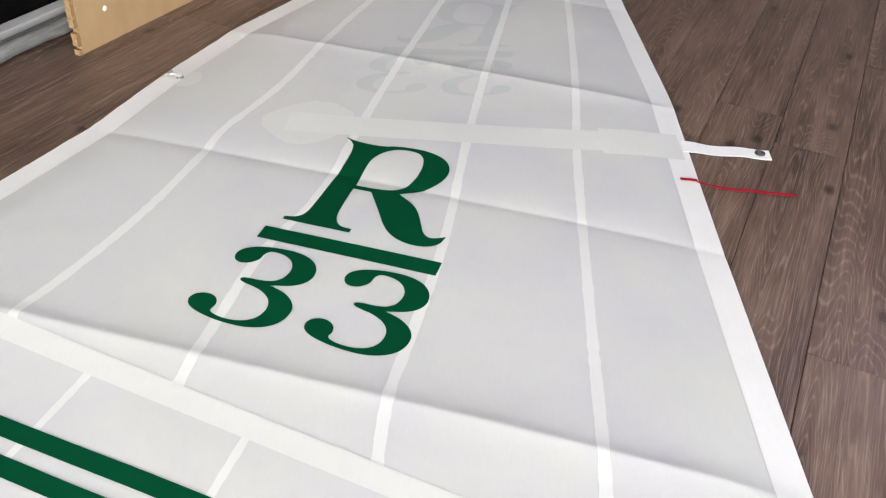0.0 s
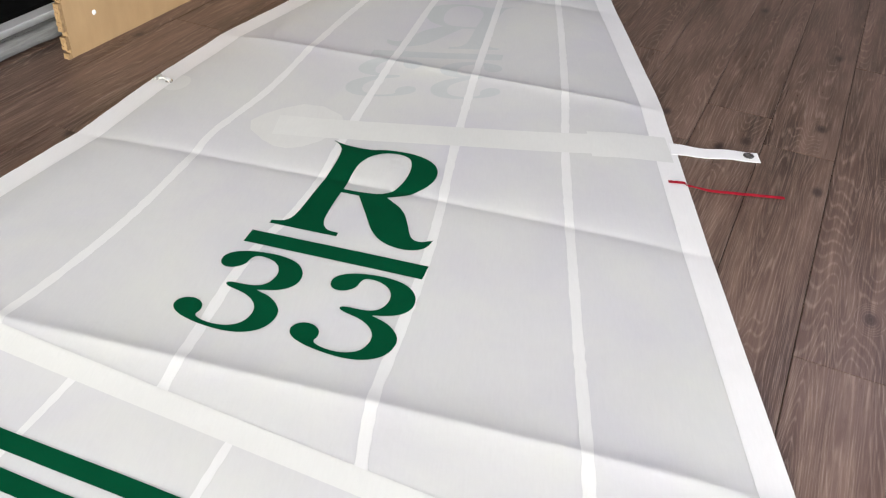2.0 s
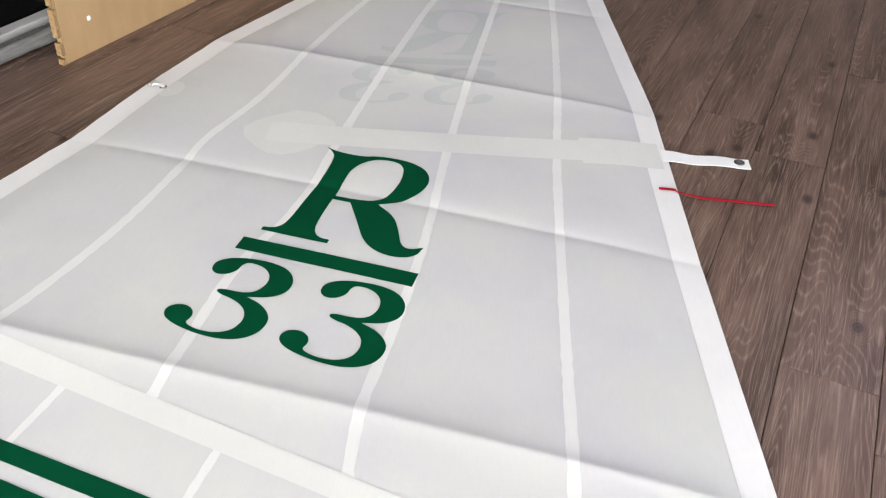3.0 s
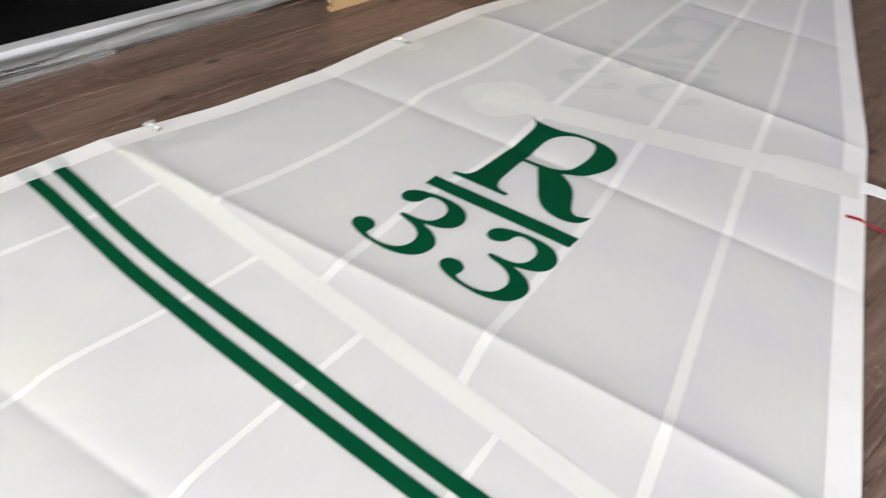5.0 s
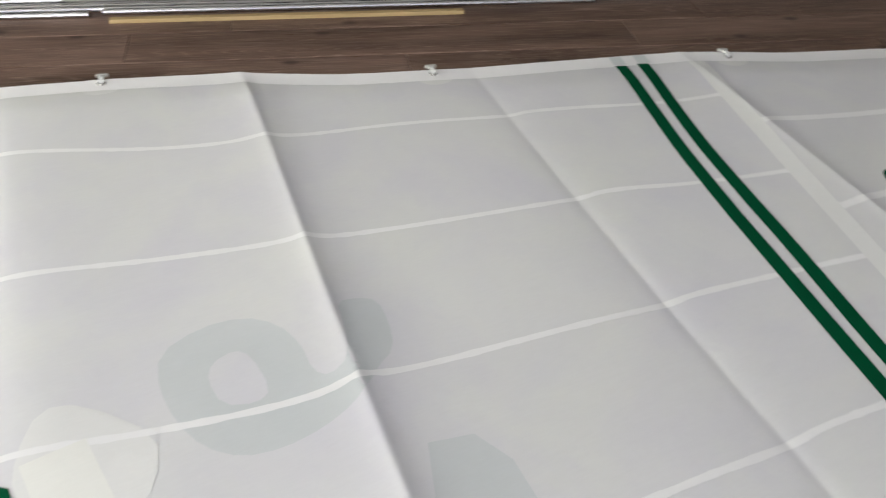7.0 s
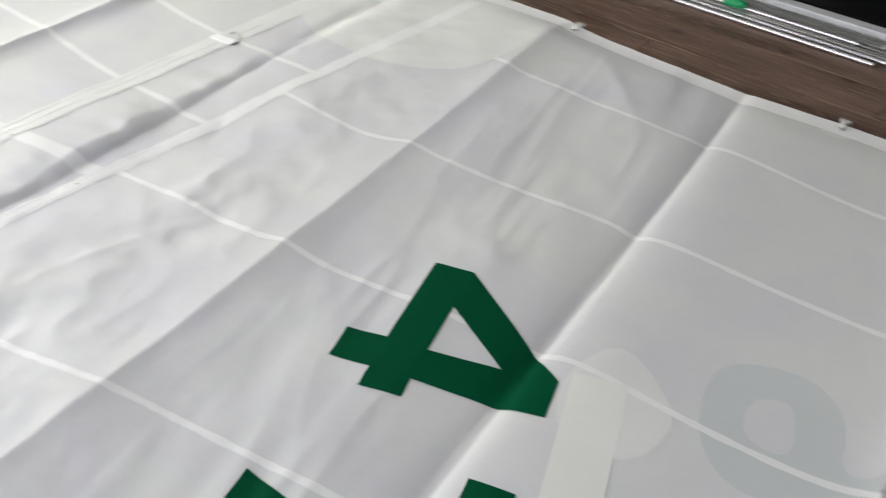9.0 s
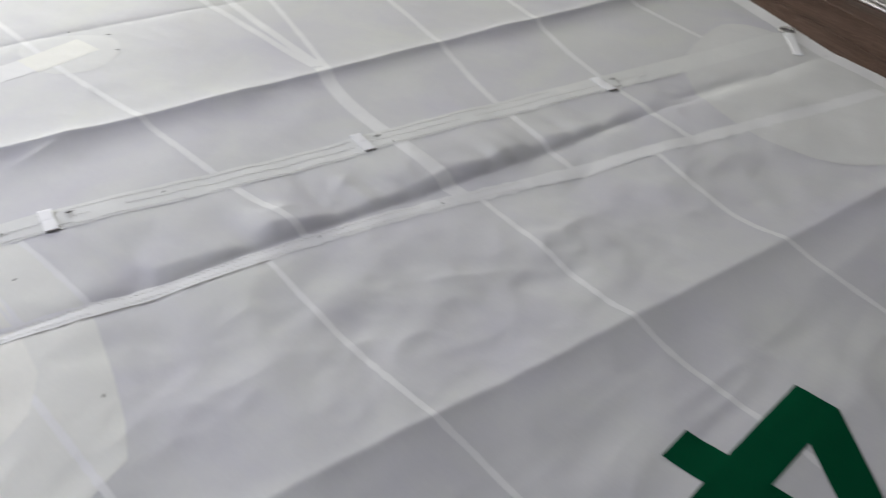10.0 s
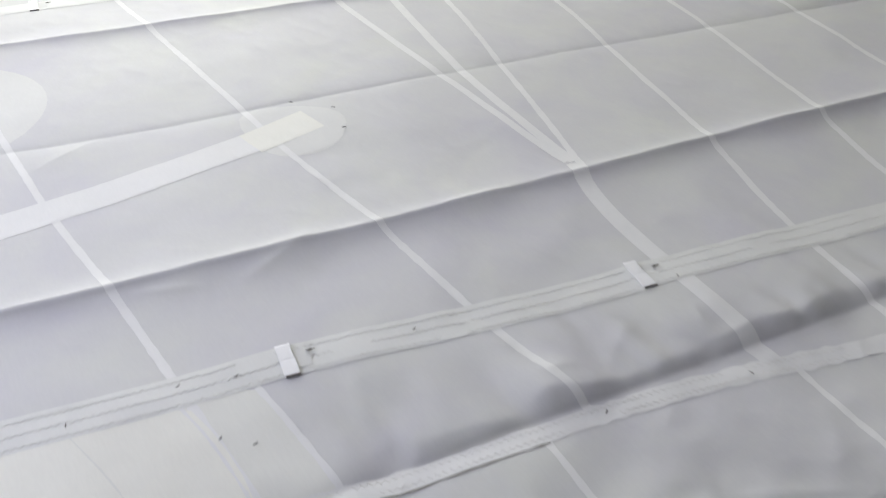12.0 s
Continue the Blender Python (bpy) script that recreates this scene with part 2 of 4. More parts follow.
# ---- the sail's lie on the floor ----
LATTICE = np.random.RandomState(7).rand(64, 64)


def value_noise(x, y):
    xi, yi = np.floor(x).astype(int), np.floor(y).astype(int)
    fx, fy = x - xi, y - yi
    fx, fy = fx * fx * (3 - 2 * fx), fy * fy * (3 - 2 * fy)
    q = lambda i, j: LATTICE[i % 64, j % 64]
    return (q(xi, yi) * (1 - fx) + q(xi + 1, yi) * fx) * (1 - fy) + (q(xi, yi + 1) * (1 - fx) + q(xi + 1, yi + 1) * fx) * fy - 0.5


def luff_x(y):
    return np.interp(y, [-6.6, -2.98, -2.68, -2.2, -1.95, -1.48, -1.37, -1.02, -0.63, -0.33, 0.04, 0.36, 0.8, 1.29, 1.57, 1.9, 2.32, 2.71, 3.18, 3.48, 4.3, 6.0],
                     [-4.35, -3.15, -3.04, -2.82, -2.75, -2.60, -2.53, -2.39, -2.26, -2.19, -2.06, -1.91, -1.77, -1.64, -1.555, -1.40, -1.255, -1.17, -1.03, -0.90, -0.57, 0.09])


def leech_x(y):
    return np.interp(y, [-6.6, -2.8, -1.0, 1.2, 2.0, 2.9, 3.72, 4.3, 6.0], [1.12, 0.95, 0.80, 0.70, 0.65, 0.60, 0.50, 0.43, 0.19])


# old fold lines across the sail: y where x is 0, slope, height of the crease (negative: a valley), reach to the foot and to the head
FOLDS = [(-6.25, -0.28, -0.009, 0.12, 0.12), (-5.40, -0.275, 0.018, 0.12, 0.06), (-4.47, -0.236, -0.006, 0.05, 0.08), (-3.560, -0.20, 0.027, 0.12, 0.038),
         (-2.66, -0.18, -0.008, 0.07, 0.05), (-1.825, -0.147, 0.016, 0.18, 0.13), (-1.070, -0.162, -0.021, 0.13, 0.050), (-0.290, -0.16, 0.021, 0.15, 0.065),
         (0.484, -0.157, -0.0045, 0.05, 0.06), (1.270, -0.172, 0.0100, 0.14, 0.08), (2.095, -0.178, -0.006, 0.07, 0.06), (2.925, -0.185, 0.010, 0.12, 0.08),
         (3.79, -0.16, -0.007, 0.09, 0.09), (4.5, -0.15, 0.014, 0.10, 0.10), (5.3, -0.14, -0.009, 0.10, 0.10)]
# short creases: start, end, height, reach
CREASES = [((-0.42, -2.26), (-0.80, -2.03), 0.006, 0.020), ((-1.92, -2.36), (-2.40, -2.26), -0.016, 0.035), ((-1.05, -2.02), (-1.0, -2.22), 0.004, 0.02),
           ((-0.20, -1.30), (-0.52, -1.42), 0.004, 0.03), ((-1.0, -1.05), (-1.12, -1.35), 0.005, 0.05), ((-1.9, -1.0), (-2.35, -1.25), 0.006, 0.06),
           ((0.1, -4.5), (0.4, -4.38), 0.006, 0.03), ((-0.25, -3.54), (0.05, -3.46), 0.012, 0.03), ((0.12, -3.50), (0.30, -3.58), 0.010, 0.03), ((-1.15, -2.2), (-1.5, -2.28), -0.006, 0.04),
           ((-0.38, -2.72), (-0.52, -2.68), 0.008, 0.03), ((-0.62, -2.66), (-0.74, -2.74), 0.007, 0.03), ((-0.86, -2.56), (-0.92, -2.70), 0.006, 0.03)]


def lie(x, y):
    """Height of the cloth over the floor."""
    x, y = np.asarray(x, float), np.asarray(y, float)
    z = np.full(np.broadcast(x, y).shape, 0.0145)
    for y0, slope, high, foot, head in FOLDS:
        bend = 0.007 * np.sin(x * 2.3 + y0)
        s = (y - y0 - slope * x - bend) / math.sqrt(1 + slope * slope)
        far = np.where(s < 0, foot, head) * (1 + 0.35 * value_noise(x * 1.7 + y0, y * 0.2 + 9))
        z = z + high * (1 + 0.3 * value_noise(x * 1.3 + 5, y0 + 0 * y)) * (0.70 * np.exp(-(np.sqrt(s * s + 0.00001) - 0.0032) / far) + 0.30 * np.exp(-(np.sqrt(s * s + 0.00001) - 0.0032) / (0.22 * far)))
    # the highest ridge falls evenly to the valleys on both sides, and the upper valley hangs between two swells
    s = y + 1.825 + 0.147 * x
    z = z + 0.018 * np.clip(1 - np.where(s < 0, -s / 0.80, s / 0.74), 0, 1)
    s = y + 1.070 + 0.162 * x
    z = z + 0.010 * np.exp(-(s / 0.34) ** 2)
    # the puckered roll of cloth beside the lower seam
    s = y + 2.66 + 0.18 * x
    rag = 0.9 + 0.8 * value_noise(x * 4.2 + 3, y * 0.7) + 0.9 * value_noise(x * 10, y * 3.0) + 0.5 * value_noise(x * 23 + 4, y * 6.0)
    rise = 0.050 * (1 + 1.2 * value_noise(x * 8.0 + 1, 0 * y + 2.5))
    span = np.clip((x + 1.9) / 0.5, 0, 1) * np.clip((0.25 - x) / 0.3, 0, 1)
    t = np.clip(-s / rise, 0, 1)
    z = z + span * 0.021 * rag * t * (2 - t) * np.exp(np.minimum(s + rise, 0) / 0.28)
    for (ax, ay), (bx, by), high, reach in CREASES:
        dx, dy = bx - ax, by - ay
        k = np.clip(((x - ax) * dx + (y - ay) * dy) / (dx * dx + dy * dy), 0, 1)
        q = (x - ax - k * dx) ** 2 + (y - ay - k * dy) ** 2
        z = z + high * np.sin(np.clip(k, 0.05, 0.95) * math.pi) * np.exp(-np.sqrt(q + 0.00004) / reach)
    # the ragged lip of the lower fold
    s = y + 3.555 + 0.20 * x - 0.007 * np.sin(x * 2.3 - 3.555)
    z = z + 0.008 * value_noise(x * 9 + 2, y * 5) * np.exp(-((s - 0.01) / 0.03) ** 2)
    # broad slackness, rougher towards the foot
    rough = np.clip((-0.9 - y) / 1.2, 0, 1) * (1 - 0.62 * np.clip((-2.72 - y - 0.18 * x) / 0.15, 0, 1))
    z = z + 0.006 * value_noise(x * 1.1, y * 0.9 + 4) + (0.004 + 0.009 * rough) * value_noise(x * 3.1 + y * 1.4, y * 3.3 - x)
    z = z + (0.0012 + 0.0045 * rough) * value_noise(x * 8.1 - y * 3, y * 7.0 + x * 3)
    # drawn streaks by the sail number, and the crumpled cloth above the lower seam
    near = np.exp(-((y + 0.15 * x + 1.42) / 0.30) ** 4)
    z = z + 0.007 * near * value_noise(x * 1.6 + y * 1.5, y * 7.0 + x * 0.5 + 3)
    z = z + 0.0045 * near * (0.5 - 2 * np.abs(value_noise(x * 1.9 + y * 2.0 + 9, y * 9.0 - x * 0.4 + 1)))
    z = z + 0.0022 * near * (0.5 - 2 * np.abs(value_noise(x * 3.6 - y * 2.0 + 2, y * 17.0 + x * 1.2 + 5)))
    crumple = np.exp(-((x + 0.70) / 0.85) ** 2 - ((y + 0.15 * x + 2.16) / 0.22) ** 2)
    z = z + 0.009 * crumple * (0.5 - 2 * np.abs(value_noise(x * 2.6 + y * 2.4 + 4, y * 3.4 - x * 0.9)))
    z = z + 0.0085 * crumple * (0.5 - 2 * np.abs(value_noise(x * 5.6 - y * 3.1, y * 6.2 + x * 1.4 + 7)))
    z = z + 0.0046 * crumple * (0.5 - 2 * np.abs(value_noise(x * 10.3 + y * 4.1 + 1, y * 12.0 - x * 2.4)))
    # light creasing all over the lower cloths
    z = z + 0.0055 * rough * (0.5 - 2 * np.abs(value_noise(x * 2.1 + y * 0.8 + 11, y * 2.9 - x * 0.6)))
    z = z + 0.0032 * rough * (0.5 - 2 * np.abs(value_noise(x * 5.1 - y * 2.2 + 3, y * 4.9 + x * 1.6)))
    z = z + 0.0022 * (0.10 + rough) * (0.5 - 2 * np.abs(value_noise(x * 11 + y * 4, y * 10 - x * 5 + 2)))
    edge = np.minimum(x - luff_x(y), leech_x(y) - x)
    e = np.clip(edge / 0.20, 0, 1)
    z = z * (0.42 + 0.58 * e * e * (3 - 2 * e))
    return np.maximum(z, 0.003)


def sheet(name, xs, ys, material, parent, lift=0.0, label=""):
    """A grid of cloth that follows the sail's lie."""
    rows, cols = xs.shape
    co = np.stack([xs, ys, lie(xs, ys) + lift], -1).reshape(-1, 3)
    i = np.arange(rows * cols).reshape(rows, cols)
    f = np.stack([i[:-1, :-1], i[:-1, 1:], i[1:, 1:], i[1:, :-1]], -1).reshape(-1, 4)
    me = bpy.data.meshes.new(name)
    me.from_pydata(co.tolist(), [], f.tolist())
    ob = put(name, me, material, parent, label, True)
    if sum((me.polygons[k].normal.z for k in range(min(20, len(me.polygons))))) < 0:
        me.flip_normals()
    return ob


def along(points, step=0.014, smooth=True):
    """Evenly spaced places on a line through the points."""
    p = np.array(points, float)
    if smooth and len(p) > 2:
        for _ in range(2):
            q = np.empty((2 * len(p), 2))
            q[0], q[-1] = p[0], p[-1]
            q[1:-1:2] = 0.75 * p[:-1] + 0.25 * p[1:]
            q[2:-1:2] = 0.25 * p[:-1] + 0.75 * p[1:]
            p = q
    run = np.r_[0, np.cumsum(np.hypot(*np.diff(p, axis=0).T))]
    s = np.linspace(0, run[-1], max(3, int(run[-1] / step)))
    return np.stack([np.interp(s, run, p[:, 0]), np.interp(s, run, p[:, 1])], 1)


def strip(name, points, width, material, parent, lift=0.0012, label="", step=0.008, waver=0.0, sides=False):
    """A tape sewn on the sail along a line: a low raised band with edges."""
    p = along(points, step)
    way = np.gradient(p, axis=0)
    way /= np.linalg.norm(way, axis=1)[:, None] + 1e-9
    nor = np.stack([-way[:, 1], way[:, 0]], 1)
    w = np.asarray(width) if np.ndim(width) else np.full(len(p), width)
    if np.ndim(width):
        w = np.interp(np.linspace(0, 1, len(p)), np.linspace(0, 1, len(w)), w)
    if waver:
        w = w * (1 + waver * value_noise(np.arange(len(p)) * 0.31, np.full(len(p), 2.0)))
    n = max(3, int(np.max(w) / 0.009) + 2)
    u = np.linspace(-0.5, 0.5, n)
    u = np.r_[u[0], u, u[-1]] if sides else u
    xs = p[:, 0, None] + nor[:, 0, None] * u * w[:, None]
    ys = p[:, 1, None] + nor[:, 1, None] * u * w[:, None]
    zs = lie(xs, ys) + lift
    if sides:
        zs[:, 0] -= lift + 0.0015
        zs[:, -1] -= lift + 0.0015
    rows, cols = xs.shape
    i = np.arange(rows * cols).reshape(rows, cols)
    f = np.stack([i[:-1, :-1], i[1:, :-1], i[1:, 1:], i[:-1, 1:]], -1).reshape(-1, 4)
    me = bpy.data.meshes.new(name)
    me.from_pydata(np.stack([xs, ys, zs], -1).reshape(-1, 3).tolist(), [], f.tolist())
    if sum(pl.normal.z for pl in me.polygons) < 0:
        me.flip_normals()
    return put(name, me, material, parent, label, True)


def rounded(points, times=2):
    """A closed outline with its corners cut round; a doubled point stays sharp."""
    p = [Vector(q) for q in points]
    for _ in range(times):
        q = []
        for a, b in zip(p, p[1:] + p[:1]):
            if (a - b).length < 1e-6:
                q += [a, b]
            else:
                q += [a.lerp(b, 0.25), a.lerp(b, 0.75)]
        p = q
    out = []
    for a in p:
        if not out or (a - out[-1]).length > 1e-4:
            out.append(a)
    return out


def applique(name, outlines, material, parent, lift=0.002, label="", cell=0.012, fit=None):
    """A flat cut shape (with holes) laid on the sail and following its lie."""
    bm = bmesh.new()
    for line in outlines:
        vs = [bm.verts.new((*(fit(Vector(q)) if fit else q), 0)) for q in line]
        for a, b in zip(vs, vs[1:] + vs[:1]):
            bm.edges.new((a, b))
    bmesh.ops.triangle_fill(bm, use_beauty=True, edges=bm.edges[:], normal=(0, 0, 1))
    for axis in (0, 1):
        lo, hi = min(v.co[axis] for v in bm.verts), max(v.co[axis] for v in bm.verts)
        k = math.floor(lo / cell) + 1
        while k * cell < hi:
            co, no = Vector((0, 0, 0)), Vector((0, 0, 0))
            co[axis], no[axis] = k * cell, 1
            bmesh.ops.bisect_plane(bm, geom=bm.verts[:] + bm.edges[:] + bm.faces[:], dist=1e-5, plane_co=co, plane_no=no)
            k += 1
    for f in bm.faces:
        if f.normal.z < 0:
            f.normal_flip()
    z = lie([v.co.x for v in bm.verts], [v.co.y for v in bm.verts])
    for v, h in zip(bm.verts, z):
        v.co.z = float(h) + lift
    return part(name, bm, material, parent, label, True)


# ---- room ----
def room():
    d0, d1, n0, n1, h, t = ROOM_D0, ROOM_D1, ROOM_N0, ROOM_N1, ROOM_H, 0.2

    def slab(name, label, mat, *spans):
        ob = thing(name, label, "wall" if "wall" in name else name, (0, 0, 0), TURN, kind="structure")
        bm = bmesh.new()
        for s in spans:
            box(bm, *s)
        part("masonry" if "wall" in name else "board", bm, mat, ob)
        return ob
    slab("ceiling", "plain white painted ceiling with an opening added for an unseen lamp", CEIL, (n0 - t, n1 + t, d0 - t, 4.6, h, h + t), (n0 - t, n1 + t, 6.4, d1 + t, h, h + t),
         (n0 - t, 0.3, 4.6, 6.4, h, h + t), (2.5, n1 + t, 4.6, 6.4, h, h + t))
    slab("wall_north", "unseen end wall, made dark to cut reflections on the floor", WALL_DARK, (n0, n1, d1, d1 + t, 0, h))
    slab("wall_west", "plain off-white painted wall behind the storage", WALL, (n0 - t, n0, d0 - t, d1 + t, 0, h))
    a, b = -0.4, 3.4
    slab("wall_south", "plain off-white wall with a wide window opening", WALL, (n0, a, d0 - t, d0, 0, h), (b, n1, d0 - t, d0, 0, h),
         (a, b, d0 - t, d0, 0, 0.7), (a, b, d0 - t, d0, 2.8, h))
    spans, last = [(n1, n1 + t, d0 - t, d1 + t, 0, 0.8), (n1, n1 + t, d0 - t, d1 + t, 2.7, h)], d0 - t
    for d, _ in EAST:
        spans.append((n1, n1 + t, last, d - 1.4, 0.8, 2.7))
        last = d + 1.4
    spans.append((n1, n1 + t, last, d1 + t, 0.8, 2.7))
    slab("wall_east", "unseen off-white wall with four window openings added for fill light", WALL, *spans)


room()

# ---- sail ----
sail = thing("sail", "large white sail with green class mark, laid flat on the floor", "sail")

BAND = [(-1.50, 1.54), (-1.06, 1.395), (-0.62, 1.25), (-0.16, 1.098), (0.1, 1.012), (0.69, 0.82)]
JOIN = [(-2.60, -1.86), (-1.92, -2.06), (-1.60, -2.165), (-1.20, -2.30), (-0.93, -2.40), (-0.75, -2.46), (-0.46, -2.535), (-0.30, -2.565), (-0.06, -2.62), (0.12, -2.66), (0.96, -2.89)]


def on(line, x):
    return float(np.interp(x, [p[0] for p in line], [p[1] for p in line]))


UPPER = [[(-1.05, 1.39), (-1.064, 1.449), (-1.018, 1.566), (-0.927, 1.875), (-0.867, 2.222), (-0.859, 2.36), (-0.81, 2.509), (-0.748, 2.709), (-0.69, 3.05), (-0.58, 3.59), (0.10, 6.0)],
         [(-0.62, 1.25), (-0.61, 1.39), (-0.57, 1.80), (-0.47, 2.04), (-0.43, 2.55), (-0.37, 3.01), (-0.26, 3.82), (0.12, 6.0)],
         [(-0.16, 1.098), (-0.17, 1.31), (-0.15, 1.46), (-0.10, 1.89), (-0.09, 2.42), (-0.06, 2.95), (0.01, 3.84), (0.145, 6.0)],
         [(0.29, 0.95), (0.29, 1.23), (0.28, 1.57), (0.27, 2.0), (0.26, 2.45), (0.27, 2.90), (0.25, 3.86), (0.165, 6.0)]]
SEAM_A = [(-2.28, -1.95), (-2.068, -1.52), (-2.042, -1.445), (-1.91, -0.985), (-1.868, -0.785), (-1.86, -0.69), (-1.72, -0.353), (-1.65, -0.14), (-1.641, -0.034),
          (-1.61, 0.06), (-1.546, 0.398), (-1.445, 0.70), (-1.442, 0.80), (-1.304, 1.18), (-1.25, 1.455)]
SEAM_B = [(-1.567, -2.150), (-1.483, -1.934), (-1.425, -1.72), (-1.441, -1.605), (-1.40, -1.47), (-1.356, -1.144), (-1.33, -0.93), (-1.301, -0.863), (-1.303, -0.785),
          (-1.225, -0.496), (-1.14, -0.17), (-1.137, -0.105), (-1.115, -0.05), (-1.09, 0.074), (-0.974, 0.64), (-0.979, 0.733), (-0.888, 0.995), (-0.81, 1.31)]
SEAM_C = [(-0.961, -2.36), (-0.88, -1.975), (-0.836, -1.79), (-0.842, -1.707), (-0.812, -1.57), (-0.799, -1.40), (-0.752, -0.952), (-0.763, -0.868), (-0.689, -0.601),
          (-0.628, -0.30), (-0.642, -0.185), (-0.62, -0.12), (-0.565, 0.332), (-0.524, 0.573), (-0.527, 0.651), (-0.43, 1.18)]
SEAM_D = [(-0.30, -2.56), (-0.25, -2.12), (-0.233, -1.79), (-0.237, -1.66), (-0.21, -1.35), (-0.185, -0.95), (-0.135, -0.23), (-0.107, 0.24), (-0.078, 0.505), (-0.084, 0.615), (-0.032, 1.0), (-0.03, 1.05)]
SEAM_E = [(0.39, -2.735), (0.39, -1.9), (0.38, -1.1), (0.37, -0.3), (0.36, 0.45), (0.34, 0.935)]
MIDDLE = [SEAM_A, SEAM_B, SEAM_C, SEAM_D, SEAM_E]
LOWER = [[(-3.35, -6.6), (-2.80, -3.71), (-2.61, -3.23), (-2.42, -1.91)],
         [(-2.85, -6.6), (-2.42, -4.23), (-2.34, -3.86), (-2.11, -3.18), (-1.92, -2.77), (-1.74, -2.12)],
         [(-2.45, -6.6), (-2.01, -4.52), (-1.86, -4.03), (-1.63, -3.26), (-1.43, -2.77), (-1.30, -2.27)],
         [(-2.0, -6.6), (-1.60, -4.82), (-1.40, -4.17), (-1.15, -3.39), (-1.04, -3.17), (-0.99, -2.86), (-0.93, -2.40)],
         [(-0.30, -6.6), (-0.34, -5.57), (-0.38, -4.39), (-0.38, -4.05), (-0.42, -3.52), (-0.42, -2.95), (-0.45, -2.537)],
         [(0.45, -6.6), (0.41, -4.90), (0.40, -4.50), (0.39, -4.09), (0.35, -3.64), (0.33, -3.20), (0.31, -2.71)]]


def panels(seams, bottom, top):
    """The cloths between two cross seams, each a mesh of its own, butting at the long seams."""
    lines = []
    ends = [np.stack([luff_x(np.linspace(-6.6, 6.0, 500)), np.linspace(-6.6, 6.0, 500)], 1)]
    ends += [np.array(s) for s in seams]
    ends += [np.stack([leech_x(np.linspace(-6.6, 6.0, 500)), np.linspace(-6.6, 6.0, 500)], 1)]
    for e in ends:
        y = np.linspace(-6.6, 6.0, 2000)
        x = np.interp(y, e[:, 1], e[:, 0])
        lo = y[np.argmin(np.abs(y - bottom(x)))]
        hi = y[np.argmin(np.abs(y - top(x)))]
        v = np.linspace(lo, hi, max(12, int((hi - lo) / 0.0072)))
        lines.append((np.interp(v, e[:, 1], e[:, 0]), v))
    for (xa, ya), (xb, yb) in zip(lines, lines[1:]):
        m = max(len(xa), len(xb))
        k, ka, kb = np.linspace(0, 1, m), np.linspace(0, 1, len(xa)), np.linspace(0, 1, len(xb))
        xa2, ya2, xb2, yb2 = np.interp(k, ka, xa), np.interp(k, ka, ya), np.interp(k, kb, xb), np.interp(k, kb, yb)
        u = np.linspace(0, 1, max(4, int(np.max(np.abs(xb2 - xa2)) / 0.0125)))
        sheet("cloth_panel", xa2[:, None] * (1 - u) + xb2[:, None] * u, ya2[:, None] * (1 - u) + yb2[:, None] * u, CLOTH, sail)


band_y = lambda x: np.interp(x, [p[0] for p in BAND], [p[1] for p in BAND])
join_y = lambda x: np.interp(x, [p[0] for p in JOIN], [p[1] for p in JOIN])
panels(UPPER, band_y, lambda x: 6.0 + 0 * x)
panels(MIDDLE, join_y, band_y)
panels(LOWER, lambda x: -6.6 + 0 * x, join_y)

for s in UPPER[:4]:
    strip("seam", s, 0.027, CLOTH_TAPE, sail, 0.0008, waver=0.25)
for s in MIDDLE:
    strip("seam", s, 0.018, CLOTH_TAPE, sail, 0.0008, waver=0.35)
for k, s in enumerate(LOWER):
    strip("seam", s, 0.024, CLOTH_TAPE, sail, 0.0008, waver=0.25)
strip("seam", [(-1.12, -3.39), (-1.04, -3.17), (-0.99, -2.86), (-0.93, -2.42)], 0.055, CLOTH_TAPE, sail, lift=0.0010)
strip("seam", [(-1.2, -6.6), (-1.16, -5.10), (-1.14, -4.20), (-1.11, -3.41)], 0.030, CLOTH_TAPE, sail)
strip("seam", [(-1.75, -6.6), (-1.39, -4.98), (-1.21, -4.14), (-1.13, -3.40)], 0.036, CLOTH_TAPE, sail)
strip("cross_seam", BAND, 0.062, CLOTH_REEF, sail, lift=0.0009)
strip("cross_seam", JOIN, 0.060, CLOTH_TAPE, sail, lift=0.0011, waver=0.3, label="stitched cross seam")

ly = np.linspace(-6.6, 6.0, 90)
strip("luff_tape", np.stack([luff_x(ly) + 0.033, ly], 1), 0.080, CLOTH_EDGE, sail, lift=0.0011, waver=0.05, label="folded white luff tape")
strip("leech_tape", np.stack([leech_x(ly) - 0.036, ly], 1), 0.076, CLOTH_EDGE, sail, lift=0.0011, label="folded white leech tape")
strip("foot_tape", [(-4.33, -6.58), (-1.6, -6.58), (1.1, -6.58)], 0.08, CLOTH_EDGE, sail, lift=0.0026)

# green double stripe, and its pale ends under the luff tape
strip("stripe", [(-1.575, 1.266), (-1.20, 1.130), (-1.04, 1.074), (-0.88, 1.027), (-0.70, 0.974), (-0.48, 0.912), (-0.277, 0.857), (-0.108, 0.812), (0.153, 0.742), (0.63, 0.605)], 0.043, GREEN, sail, 0.0014, "dark green stripe")
strip("stripe", [(-1.557, 1.349), (-1.20, 1.210), (-1.06, 1.162), (-0.93, 1.121), (-0.70, 1.057), (-0.46, 0.986), (-0.20, 0.908), (0.03, 0.847), (0.205, 0.803), (0.63, 0.680)], 0.043, GREEN, sail, 0.0014, "dark green stripe")
strip("stripe_end", [(-1.640, 1.287), (-1.577, 1.264)], 0.045, GHOST_TAPE, sail, 0.0040, "stripe showing pale through the luff tape", sides=False)
